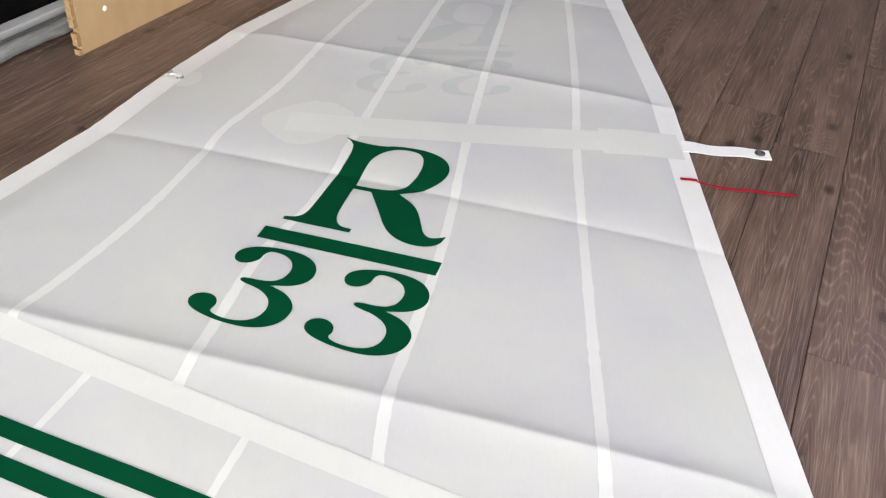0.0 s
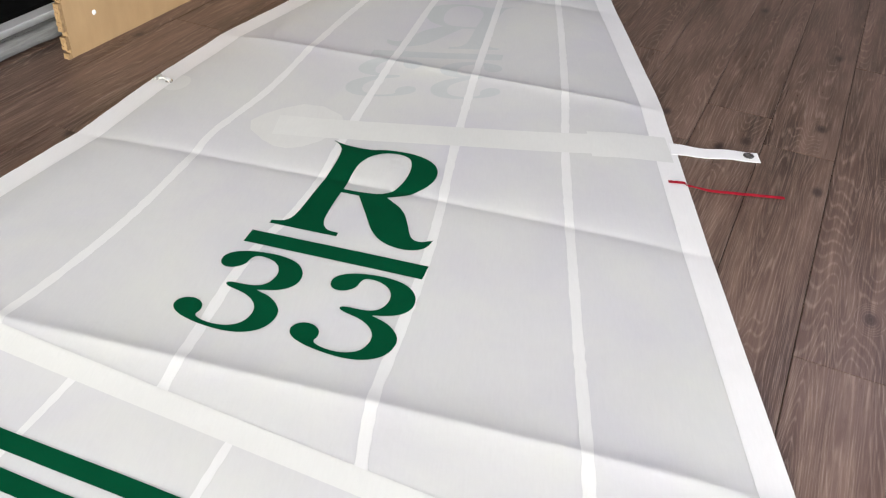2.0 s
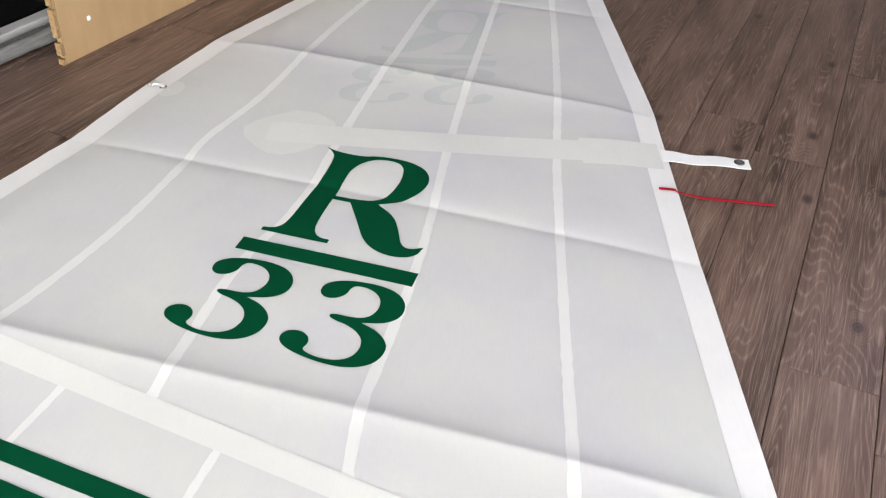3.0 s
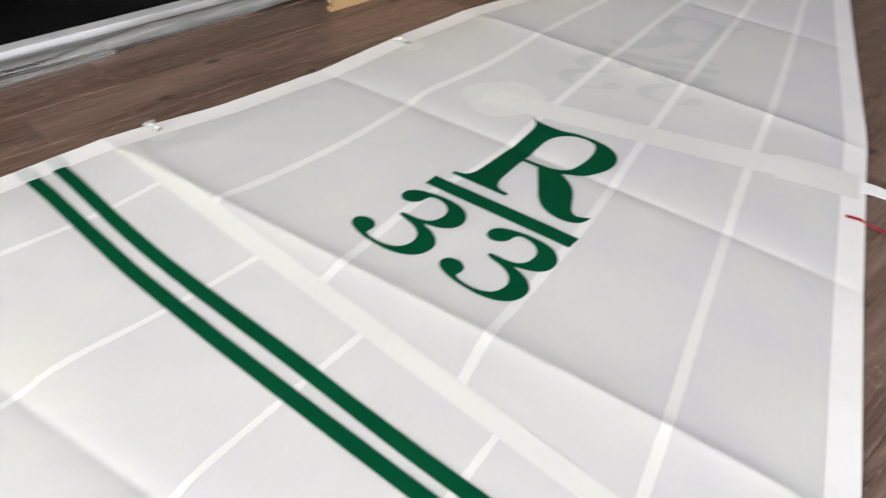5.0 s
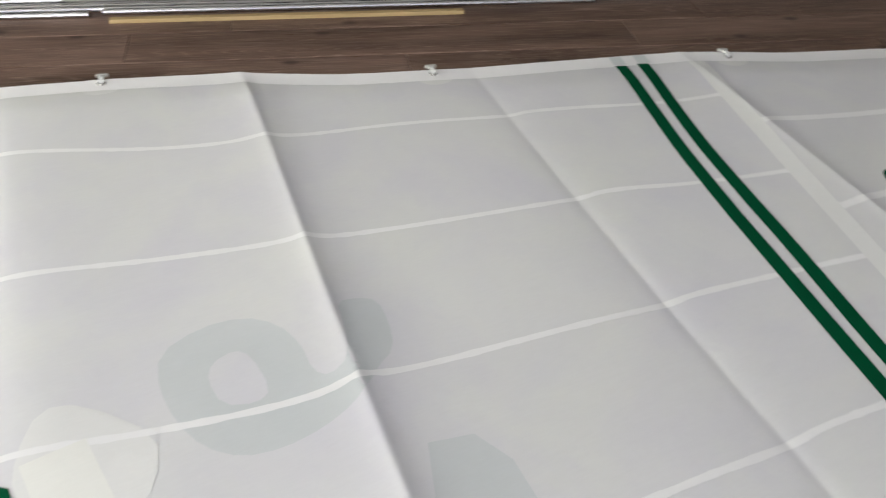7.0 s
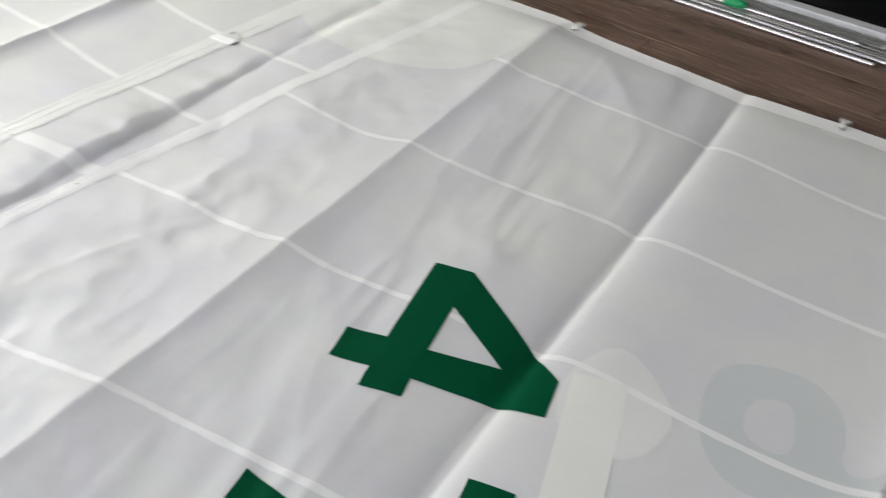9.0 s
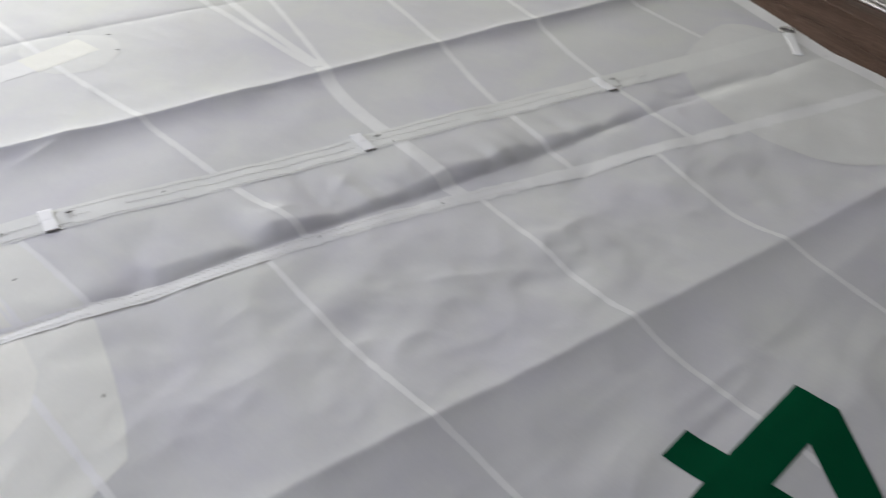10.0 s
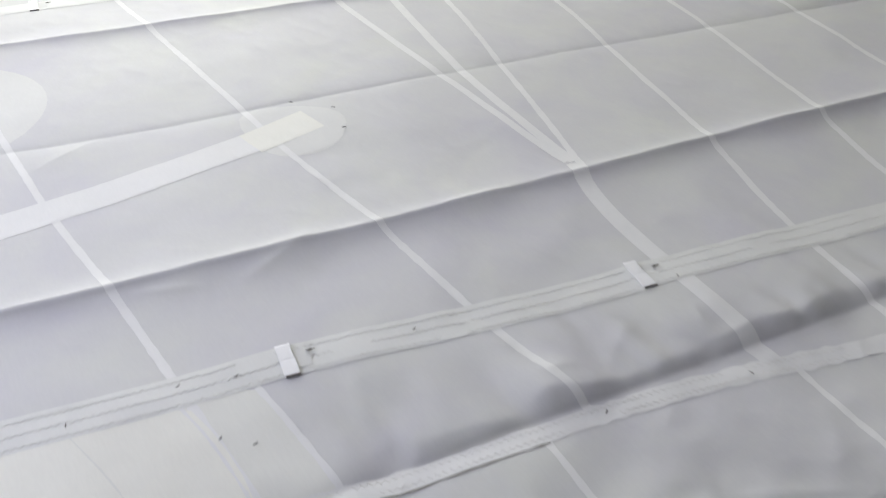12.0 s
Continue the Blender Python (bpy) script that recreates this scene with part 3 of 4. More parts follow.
strip("stripe_end", [(-1.615, 1.376), (-1.554, 1.354)], 0.045, GHOST_TAPE, sail, 0.0040, "stripe showing pale through the luff tape", sides=False)

# class mark: letter, bar and figures, drawn in the mark's own axes
R_OUT = [(0.018, 0.580), (0.018, 0.580), (0.07, 0.562), (0.15, 0.562), (0.19, 0.582), (0.285, 0.588), (0.355, 0.56), (0.386, 0.50), (0.378, 0.43), (0.335, 0.365),
         (0.279, 0.330), (0.279, 0.330), (0.344, 0.285), (0.380, 0.214), (0.400, 0.165), (0.428, 0.150), (0.464, 0.172), (0.464, 0.172), (0.455, 0.128), (0.410, 0.104),
         (0.346, 0.112), (0.296, 0.150), (0.251, 0.229), (0.200, 0.311), (0.200, 0.311), (0.146, 0.311), (0.146, 0.311), (0.147, 0.237), (0.152, 0.155), (0.176, 0.122), (0.212, 0.120), (0.212, 0.120),
         (0.212, 0.103), (0.212, 0.103), (0.018, 0.103), (0.018, 0.103), (0.018, 0.118), (0.018, 0.118), (0.055, 0.126), (0.070, 0.160), (0.073, 0.242), (0.075, 0.431), (0.066, 0.53), (0.045, 0.562)]
R_IN = [(0.180, 0.556), (0.241, 0.571), (0.283, 0.555), (0.302, 0.490), (0.298, 0.400), (0.268, 0.345), (0.215, 0.332), (0.147, 0.330), (0.147, 0.330), (0.141, 0.404), (0.140, 0.490)]
THREE = [(-0.026, -0.098), (-0.028, -0.066), (0.000, -0.040), (0.050, -0.026), (0.115, -0.023), (0.166, -0.038), (0.196, -0.076), (0.198, -0.122), (0.170, -0.156),
         (0.112, -0.173), (0.112, -0.173), (0.155, -0.186), (0.188, -0.213), (0.201, -0.245), (0.192, -0.289), (0.162, -0.318), (0.117, -0.333), (0.062, -0.333), (0.003, -0.323),
         (-0.040, -0.305), (-0.055, -0.280), (-0.045, -0.255), (-0.015, -0.245), (0.012, -0.258), (0.021, -0.283), (0.012, -0.306), (0.050, -0.319), (0.095, -0.317),
         (0.130, -0.297), (0.142, -0.255), (0.128, -0.218), (0.090, -0.193), (0.042, -0.183), (0.027, -0.173), (0.036, -0.162), (0.095, -0.162), (0.127, -0.145),
         (0.137, -0.100), (0.122, -0.065), (0.092, -0.046), (0.055, -0.043), (0.042, -0.060), (0.042, -0.085), (0.022, -0.108), (-0.006, -0.114)]
MARK_X, MARK_Y = Vector((0.984, -0.178)), Vector((0.178, 0.984))


def class_mark(origin, right, up, material, lift, label):
    fit = lambda q: Vector(origin) + right * q.x + up * q.y
    applique("letter", [rounded(R_OUT), rounded(R_IN)], material, sail, lift, label, fit=fit)
    applique("bar", [[(-0.01, 0.003), (0.484, 0.003), (0.485, 0.060), (-0.01, 0.058)]], material, sail, lift, label, fit=fit)
    for k, dx in enumerate((0.0, 0.298)):
        line = [Vector((q.x + dx, q.y + 0.004 * k)) for q in rounded(THREE)]
        applique("figure", [line], material, sail, lift, label, fit=fit)


class_mark((-0.588, 1.828), MARK_X, MARK_Y, GREEN, 0.0014, "dark green serif class mark")
class_mark((0.02, 3.10), Vector((-0.99, -0.14)), Vector((0.12, 0.99)), GHOST, 0.0004, "mark on the reverse showing through")

# sail number
FOUR = [(-0.948, -1.306), (-0.952, -1.199), (-0.682, -0.881), (-0.567, -0.876), (-0.548, -1.190), (-0.491, -1.187), (-0.479, -1.289), (-0.5415, -1.293), (-0.535, -1.395), (-0.635, -1.400), (-0.644, -1.298)]
FOUR_IN = [(-0.806, -1.194), (-0.671, -1.016), (-0.646, -1.192)]
applique("figure", [FOUR, FOUR_IN], GREEN, sail, 0.0014, "dark green block figure")
applique("figure", [[(-0.352, -0.864), (0.02, -0.858), (0.02, -0.950), (-0.082, -1.39), (-0.186, -1.388), (-0.075, -0.960), (-0.354, -0.968)]], GREEN, sail, 0.0014, "dark green block figure")


def arc(cx, cy, rx, ry, a0, a1, n=20):
    return [(cx + rx * math.cos(radians(a0 + (a1 - a0) * k / n)), cy + ry * math.sin(radians(a0 + (a1 - a0) * k / n))) for k in range(n + 1)]


GHOST_SIX = [(-0.800, -0.575), (-0.900, -0.548), (-0.939, -0.448), (-0.930, -0.350), (-0.871, -0.288), (-0.786, -0.266), (-0.700, -0.275), (-0.667, -0.249), (-0.696, -0.190), (-0.795, -0.159), (-0.874, -0.142), (-0.873, -0.087), (-0.849, -0.049), (-0.769, -0.058), (-0.685, -0.088), (-0.648, -0.147), (-0.609, -0.184), (-0.573, -0.236), (-0.547, -0.314), (-0.537, -0.403), (-0.555, -0.483), (-0.611, -0.540), (-0.695, -0.568)]
GHOST_HOLE = [(-0.778, -0.479), (-0.822, -0.456), (-0.838, -0.399), (-0.804, -0.374), (-0.693, -0.370), (-0.670, -0.407), (-0.697, -0.474)]
applique("figure", [rounded(GHOST_SIX, 1), rounded(GHOST_HOLE, 1)], GHOST, sail, 0.0004, "figure on the reverse showing through")
applique("figure", [[(-0.42, -0.15), (-0.40, -0.055), (-0.31, -0.02), (-0.2, -0.03), (-0.1, -0.12), (-0.12, -0.25), (-0.22, -0.30), (-0.3, -0.2)]], GHOST, sail, 0.0004, "figure on the reverse showing through")

# batten pockets, their end patches and ties
strip("batten_pocket", [(-0.67, 2.465), (-0.455, 2.47), (-0.085, 2.495), (0.28, 2.52), (0.60, 2.545)], 0.125, CLOTH_REEF, sail, 0.0009, "cream batten pocket sewn across the sail")
strip("pocket_end", [(0.34, 2.525), (0.60, 2.545)], 0.16, CLOTH_REEF, sail, 0.0012)
applique("patch", [rounded([(-0.77, 2.45), (-0.71, 2.55), (-0.58, 2.64), (-0.44, 2.54), (-0.49, 2.4), (-0.58, 2.32), (-0.66, 2.33)], 1)], CLOTH_FAINT, sail, 0.0006, "pale end patch")
strip("batten_pocket", [(-0.73, -0.795), (-0.32, -0.755), (0.2, -0.70), (0.79, -0.64)], 0.125, CLOTH_CREAM, sail, 0.0009, "cream batten pocket sewn across the sail")
applique("patch", [rounded([(-0.75, -0.86), (-0.85, -0.80), (-0.83, -0.72), (-0.68, -0.605), (-0.57, -0.64), (-0.51, -0.71), (-0.54, -0.84), (-0.66, -0.88)], 1)], CLOTH_FAINT, sail, 0.0006, "pale end patch")
strip("batten_pocket", [(-0.42, -4.16), (0.0, -4.13), (0.53, -4.12), (1.0, -4.11)], 0.135, CLOTH_TAPE, sail, 0.0009, "cream batten pocket sewn across the sail")
strip("pocket_end", [(-0.56, -4.18), (-0.30, -4.145)], 0.15, CLOTH_CORNER, sail, 0.0012)
applique("patch", [rounded([(-0.33, -4.40), (-0.58, -4.30), (-0.69, -4.15), (-0.58, -3.98), (-0.44, -3.95), (-0.30, -4.05)], 2)], CLOTH_FAINT, sail, 0.0006, "pale end patch")

# reef band with stitched edges, corner patches
REEF = [(0.94, -3.32), (0.72, -3.26), (0.335, -3.16), (0.075, -3.112), (-0.43, -2.955), (-0.92, -2.833), (-1.71, -2.63), (-2.25, -2.50), (-2.80, -2.36)]
applique("patch", [rounded([(0.17, -3.10), (0.16, -2.92), (0.14, -2.72), (0.25, -2.30), (0.34, -2.10), (0.86, -2.05), (0.93, -3.24), (0.45, -3.14)], 1)], CLOTH_CREAM, sail, 0.0006, "cream reef corner patch")
applique("patch", [rounded([(0.34, -3.13), (0.31, -2.97), (0.31, -2.80), (0.36, -2.45), (0.60, -2.32), (0.88, -2.35), (0.935, -3.25), (0.6, -3.19)], 1)], CLOTH_CORNER, sail, 0.0009, "cream reef corner patch")
applique("patch", [arc(0.62, -4.98, 0.44, 0.42, 0, 350, 40)], CLOTH_FAINT, sail, 0.0006, "pale round corner patch")
applique("patch", [rounded([(-2.79, -2.62), (-2.80, -2.22), (-2.70, -1.86), (-2.56, -1.48), (-2.20, -1.52), (-1.95, -1.66), (-1.90, -1.98), (-2.04, -2.30), (-2.24, -2.52), (-2.55, -2.62)], 2)],
         CLOTH_FAINT, sail, 0.0010, "pale luff reef patch")
strip("reef_band", REEF, 0.112, CLOTH_REEF, sail, 0.0013, "cream reef band with zigzag stitching")
strip("reef_band", [(1.0, -6.1), (0.0, -5.84), (-0.6, -5.68), (-1.6, -5.42), (-3.6, -4.95)], 0.11, CLOTH_REEF, sail, 0.0012, "cream reef band with zigzag stitching")


def zigzag(points, offset, lift, material, parent, start=0.0, stop=1.0, pitch=0.016, wide=0.006, thick=0.0007):
    """A zigzag stitch line that runs beside a seam's middle line."""
    p = along(points, pitch / 2)
    way = np.gradient(p, axis=0)
    way /= np.linalg.norm(way, axis=1)[:, None]
    nor = np.stack([-way[:, 1], way[:, 0]], 1)
    a, b = int(len(p) * start), int(len(p) * stop)
    k = np.arange(len(p))
    q = p + nor * (offset + wide * (k % 2 * 2 - 1))[:, None] * 1.0
    q = q[a:b]
    z = lie(q[:, 0], q[:, 1]) + lift
    bm = bmesh.new()
    pick = random.Random(int(1000 * abs(offset)) + len(q))
    k = 0
    while k < len(q) - 3:
        run = pick.randint(25, 140)
        line = [(x, y, h) for (x, y), h in zip(q[k:k + run], z[k:k + run])]
        if len(line) > 2:
            tube(bm, line, thick, 4)
        k += run + pick.randint(1, 9)
    return tagged(part("stitching", bm, material, parent), "fine zigzag stitching", kind="stuff")


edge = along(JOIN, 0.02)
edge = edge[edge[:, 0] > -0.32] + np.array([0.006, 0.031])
# thin grey line beside the lower cross seam, wavering in width
strip("lap_line", edge, 0.0042, LAP_GREY, sail, 0.0016, "thin grey line along the edge of the lapped cloth", waver=1.6)
for off, stop in ((-0.044, 0.75), (-0.004, 0.8), (0.036, 0.70)):
    zigzag(REEF, off, 0.0018, STITCH, sail, 0.0, stop, pitch=0.019, wide=0.0050, thick=0.0006)
for off in (-0.016, 0.015):
    zigzag(JOIN, off, 0.0016, STITCH, sail, 0.42, 1.0, pitch=0.018, wide=0.006, thick=0.0005)
strip("seam", [(0.352, -3.12), (0.327, -2.97), (0.322, -2.74)], 0.007, CLOTH_TAPE, sail, 0.0012, waver=0.8)
strip("seam", [(0.60, -3.20), (0.54, -2.95), (0.50, -2.5)], 0.004, CLOTH_CREAM, sail, 0.0012, waver=0.8)
strip("seam", [(0.172, -3.07), (0.158, -2.92), (0.148, -2.70)], 0.016, CLOTH_TAPE, sail, 0.0012, waver=0.4)


def reef_tab(x, y, turn):
    """A folded loop of white webbing sewn to the reef band, with a dark strip for the shade in its opening and a thread
    end.
    """
    tab = new("reef_tab")
    tab.parent = sail
    tagged(tab, "folded white webbing loop")
    z0 = float(lie(x, y)) + 0.0034
    tab.matrix_world = pose(x, y, z0, 0, 0, turn)
    bm = bmesh.new()
    # upper lap, the turn of the loop and the lower lap, each a little bowed
    prof = [(0.056, 0.0005), (0.053, 0.0038), (0.030, 0.0042), (0.006, 0.0040), (0.001, 0.0036), (-0.003, 0.0044), (-0.028, 0.0050), (-0.050, 0.0056), (-0.055, 0.0046), (-0.054, 0.0012), (0.0, -0.001)]
    side = [[bm.verts.new((sx * (0.0185 + 0.0012 * math.sin(k)) + 0.003 * (u < 0), u, h)) for k, (u, h) in enumerate(prof)] for sx in (-1, 1)]
    for k in range(len(prof)):
        j = (k + 1) % len(prof)
        bm.faces.new((side[0][k], side[0][j], side[1][j], side[1][k]))
    bm.faces.new(side[0][::-1])
    bm.faces.new(side[1])
    bmesh.ops.recalc_face_normals(bm, faces=bm.faces)
    part("loop", bm, WEB, tab)
    bm = bmesh.new()
    # dark strip painted in for the shade under the webbing
    box(bm, -0.022, 0.016, 0.0545, 0.0600, -0.001, 0.0036, 0.001)
    part("mouth_shade", bm, DARK_THREAD_AND_SHADE, tab)
    bm = bmesh.new()
    tube(bm, [(-0.050, -0.018, 0.0005), (-0.062, -0.016, 0.002), (-0.074, -0.020, 0.0005)], [0.0012, 0.0026, 0.0008], 5)
    part("thread_end", bm, DARK_THREAD_AND_SHADE, tab)
    bm = bmesh.new()
    box(bm, -0.058, 0.0, -0.034, 0.034, -0.003, -0.0010, 0.0004)
    part("backing", bm, CLOTH_FAINT, tab)
    return tab


for x, y in ((0.072, -3.105), (-0.885, -2.845), (-1.842, -2.592), (0.0, -5.84), (-1.1, -5.55)):
    reef_tab(x, y, -14)

# loose thread ends and small soiled spots
rs = random.Random(4)
for x, y in ((0.31, -2.97), (0.25, -2.91), (0.59, -3.21), (0.33, -3.18), (0.20, -3.13), (-0.96, -2.775), (-0.62, -4.05), (-0.66, -4.2), (-0.55, -4.33), (-0.47, -2.53), (-0.85, -2.42), (0.27, -2.36), (-0.25, -3.02)):
    bm = bmesh.new()
    a = rs.uniform(0, 3)
    h = float(lie(x, y)) + 0.006
    tube(bm, [(x - 0.008 * math.cos(a), y - 0.008 * math.sin(a), h), (x, y + 0.003, h + 0.002), (x + 0.008 * math.cos(a), y + 0.006 * math.sin(a), h)], [0.0006, 0.0017, 0.0006], 5)
    part("thread_end", bm, DARK_THREAD_AND_SHADE, sail)


def slide(x, y, turn):
    """A luff slide: eyelet, webbing loop round the edge and a moulded slug outside it."""
    s = new("luff_slide")
    s.parent = sail
    tagged(s, "white plastic luff slide on a webbing loop")
    s.matrix_world = pose(x, y, float(lie(x, y)) + 0.004, 0, 0, turn)
    bm = bmesh.new()
    ring(bm, (0, 0, 0.001), 0.009, 0.019, 0.004)
    part("eyelet", bm, STEEL, s, "shiny metal eyelet", True)
    bm = bmesh.new()
    # flat dark disc stands in for the shade inside the eyelet
    bmesh.ops.create_circle(bm, cap_ends=True, segments=16, radius=0.0105, matrix=Matrix.Translation((0, 0, 0.0012)))
    part("hole_shade", bm, DARK_THREAD_AND_SHADE, s)
    bm = bmesh.new()
    prof = [(0.004, 0.004), (-0.01, 0.012), (-0.03, 0.016), (-0.055, 0.012), (-0.064, 0.004), (-0.055, -0.001), (-0.05, 0.003), (-0.03, 0.011), (-0.01, 0.008), (0.004, 0.001)]
    side = [[bm.verts.new((u, sy, h)) for u, h in prof] for sy in (-0.011, 0.011)]
    for k in range(len(prof)):
        j = (k + 1) % len(prof)
        bm.faces.new((side[0][k], side[0][j], side[1][j], side[1][k]))
    bm.faces.new(side[0])
    bm.faces.new(side[1][::-1])
    part("loop", bm, CLOTH_PATCH, s)
    bm = bmesh.new()
    tube(bm, [(-0.068, -0.028, 0.006), (-0.068, -0.024, 0.006), (-0.068, 0.024, 0.006), (-0.068, 0.028, 0.006)], [0.005, 0.0085, 0.0085, 0.005], 10)
    box(bm, -0.064, -0.052, -0.012, 0.012, 0.001, 0.011, 0.002)
    part("slug", bm, NYLON, s)
    s.scale = (0.68, 0.68, 0.8)
    return s


for x, y in ((-1.106, 2.70), (-1.466, 1.672), (-1.795, 0.63), (-2.172, -0.377), (-2.515, -1.404), (-3.05, -2.84)):
    slide(x, y, -17)
    applique("patch", [arc(x + 0.030, y - 0.005, 0.045, 0.06, 0, 345, 22)], CLOTH_FAINT, sail, 0.0006)

# reef cringle at the luff with its strap
cr = new("reef_cringle")
cr.parent = sail
tagged(cr, "dark reef cringle with a white strap")
cr.matrix_world = pose(-2.86, -2.40, float(lie(-2.86, -2.40)) + 0.007, 0, 0, 40)
bm = bmesh.new()
ring(bm, (0, 0, 0), 0.018, 0.034, 0.006)
part("ring", bm, STEEL, cr, "", True)
bm = bmesh.new()
# dark disc in place of the cringle's shaded depth
bmesh.ops.create_circle(bm, cap_ends=True, segments=20, radius=0.019)
part("hole_shade", bm, DARK_THREAD_AND_SHADE, cr)
bm = bmesh.new()
box(bm, 0.02, 0.25, -0.018, 0.018, -0.002, 0.003, 0.001)
part("strap", bm, WEB, cr)

# batten tie that reaches over the floor, and the telltale
tie = new("batten_tie")
tie.parent = sail
tagged(tie, "white webbing tie with a metal eyelet")
tie.matrix_world = pose(0.605, 2.553, 0.0, 0, 0, 0.5)
bm = bmesh.new()
g = 24
rows = [[bm.verts.new((0.285 * k / g, sy * (0.036 - 0.006 * min(1, k / 8)), zz + 0.003 + 0.004 * max(0, 1 - k / 6) + 0.002 * math.sin(k * 0.5))) for sy, zz in ((-1, 0), (-1, 0.002), (1, 0.002), (1, 0))] for k in range(g + 1)]
for a, b in zip(rows, rows[1:]):
    for i in range(4):
        bm.faces.new((a[i], b[i], b[(i + 1) % 4], a[(i + 1) % 4]))
bm.faces.new(rows[0])
bm.faces.new(rows[-1][::-1])
bmesh.ops.recalc_face_normals(bm, faces=bm.faces)
part("webbing", bm, WEB, tie)
bm = bmesh.new()
ring(bm, (0.252, 0.004, 0.006), 0.008, 0.017, 0.003)
part("eyelet", bm, DARK_METAL, tie, "dark metal eyelet", True)
bm = bmesh.new()
# dark disc for the shade in the tie's eyelet
bmesh.ops.create_circle(bm, cap_ends=True, segments=16, radius=0.009, matrix=Matrix.Translation((0.252, 0.004, 0.0062)))
part("hole_shade", bm, DARK_THREAD_AND_SHADE, tie)

tell = along([(0.575, 2.342), (0.62, 2.346), (0.648, 2.330), (0.672, 2.322), (0.78, 2.322), (0.86, 2.321), (0.922, 2.321)], 0.008)
tz = np.where(tell[:, 0] < leech_x(tell[:, 1]), lie(tell[:, 0], tell[:, 1]) + 0.004, 0.004) + 0.005 * np.exp(-((tell[:, 0] - 0.66) / 0.03) ** 2)
bm = bmesh.new()
rows = []
for (x, y), h in zip(tell, tz):
    tw = 0.0065 * (1 - 0.5 * math.exp(-((x - 0.655) / 0.02) ** 2))
    rows.append([bm.verts.new((x, y + sy * tw, h + k)) for sy, k in ((-1, 0), (-1, 0.0012), (1, 0.0012), (1, 0))])
for a, b in zip(rows, rows[1:]):
    for i in range(4):
        bm.faces.new((a[i], b[i], b[(i + 1) % 4], a[(i + 1) % 4]))
bm.faces.new(rows[0])
bm.faces.new(rows[-1][::-1])
bmesh.ops.recalc_face_normals(bm, faces=bm.faces)
part("telltale", bm, RED, sail, "thin red ribbon telltale")


# ---- things along the storage wall ----
def lying(name, label, category, n, d, group=""):
    return thing(name, label, category, at(n - 0.026, d), TURN, group)


def profile_bar(name, label, n, d0, d1, section, mat, z=0.0, group="", end_mat=None):
    """A long extruded bar: its cross-section swept along the planks."""
    ob = lying(name, label, "metal bar", n, (d0 + d1) / 2, group)
    bm = bmesh.new()
    half = (d1 - d0) / 2
    cuts = [-half + 2 * half * k / 8 for k in range(9)]
    rows = [[bm.verts.new((x, y, z + h)) for x, h in section] for y in cuts]
    m = len(section)
    for a, b in zip(rows, rows[1:]):
        for i in range(m):
            bm.faces.new((a[i], a[(i + 1) % m], b[(i + 1) % m], b[i]))
    bm.faces.new(rows[0][::-1])
    bm.faces.new(rows[-1])
    bmesh.ops.recalc_face_normals(bm, faces=bm.faces)
    part("bar", bm, mat, ob)
    return ob


def circle(r, h, k=12):
    return [(r * math.cos(2 * math.pi * i / k), h + r * math.sin(2 * math.pi * i / k)) for i in range(k)]


def channel(w, h, lip):
    """Cross-section of a grooved extrusion."""
    return [(-w, 0), (w, 0), (w, h * 0.4), (w - lip, h * 0.4), (w - lip, h * 0.6), (w, h * 0.6), (w, h * 0.9), (w - 0.003, h), (lip, h), (lip, h * 0.8), (-lip, h * 0.8), (-lip, h), (-w + 0.003, h), (-w, h * 0.9)]


profile_bar("metal_rod", "bright aluminium rod lying on the floor", -2.435, -4.2, -1.2, circle(0.011, 0.0115), ALU_BRIGHT, group="bars on the floor")
profile_bar("metal_rod", "bright aluminium rod lying beside a wooden strip", -2.455, -1.15, 0.74, circle(0.011, 0.0115), ALU_BRIGHT, group="bars on the floor")
profile_bar("metal_rod", "bright aluminium rod among bars on the floor", -2.482, -4.4, 0.22, circle(0.010, 0.0105), ALU_BRIGHT, group="bars on the floor")
profile_bar("metal_channel", "grey grooved aluminium extrusion on the floor", -2.512, -4.6, 1.25, channel(0.018, 0.022, 0.005), ALU, group="bars on the floor")
profile_bar("metal_channel", "grey grooved aluminium extrusion on the floor", -2.548, -4.5, 1.9, channel(0.014, 0.024, 0.004), ALU, group="bars on the floor")
profile_bar("metal_rod", "bright rod resting on grooved extrusions", -2.515, -4.4, -1.3, circle(0.008, 0.0085), ALU_BRIGHT, z=0.026, group="bars on the floor")

# clouded film bundle, lumpy along its length
wrap = lying("wrapped_bundle", "bundle of bars wrapped in clouded plastic film", "bundle", -2.600, -0.6)
bm = bmesh.new()
rows = []
K = 150
for k in range(K + 1):
    y = -3.9 + 8.2 * k / K
    row = []
    for i in range(14):
        a = 2 * math.pi * i / 14
        w, h = 0.046, 0.014
        lump = 1 + 0.10 * math.sin(y * 3.1 + i) + 0.08 * noise.noise(Vector((i * 0.7, y * 4, 0)))
        cx, sz = math.cos(a), math.sin(a)
        sq = max(abs(cx), abs(sz)) ** 0.55
        row.append(bm.verts.new((w * cx / sq * lump, y, max(0.001, h + h * sz / sq * lump))))
    rows.append(row)
for a, b in zip(rows, rows[1:]):
    for i in range(14):
        bm.faces.new((a[i], a[(i + 1) % 14], b[(i + 1) % 14], b[i]))
bm.faces.new(rows[0][::-1])
bm.faces.new(rows[-1])
bmesh.ops.recalc_face_normals(bm, faces=bm.faces)
part("film", bm, FILM, wrap, "", True)

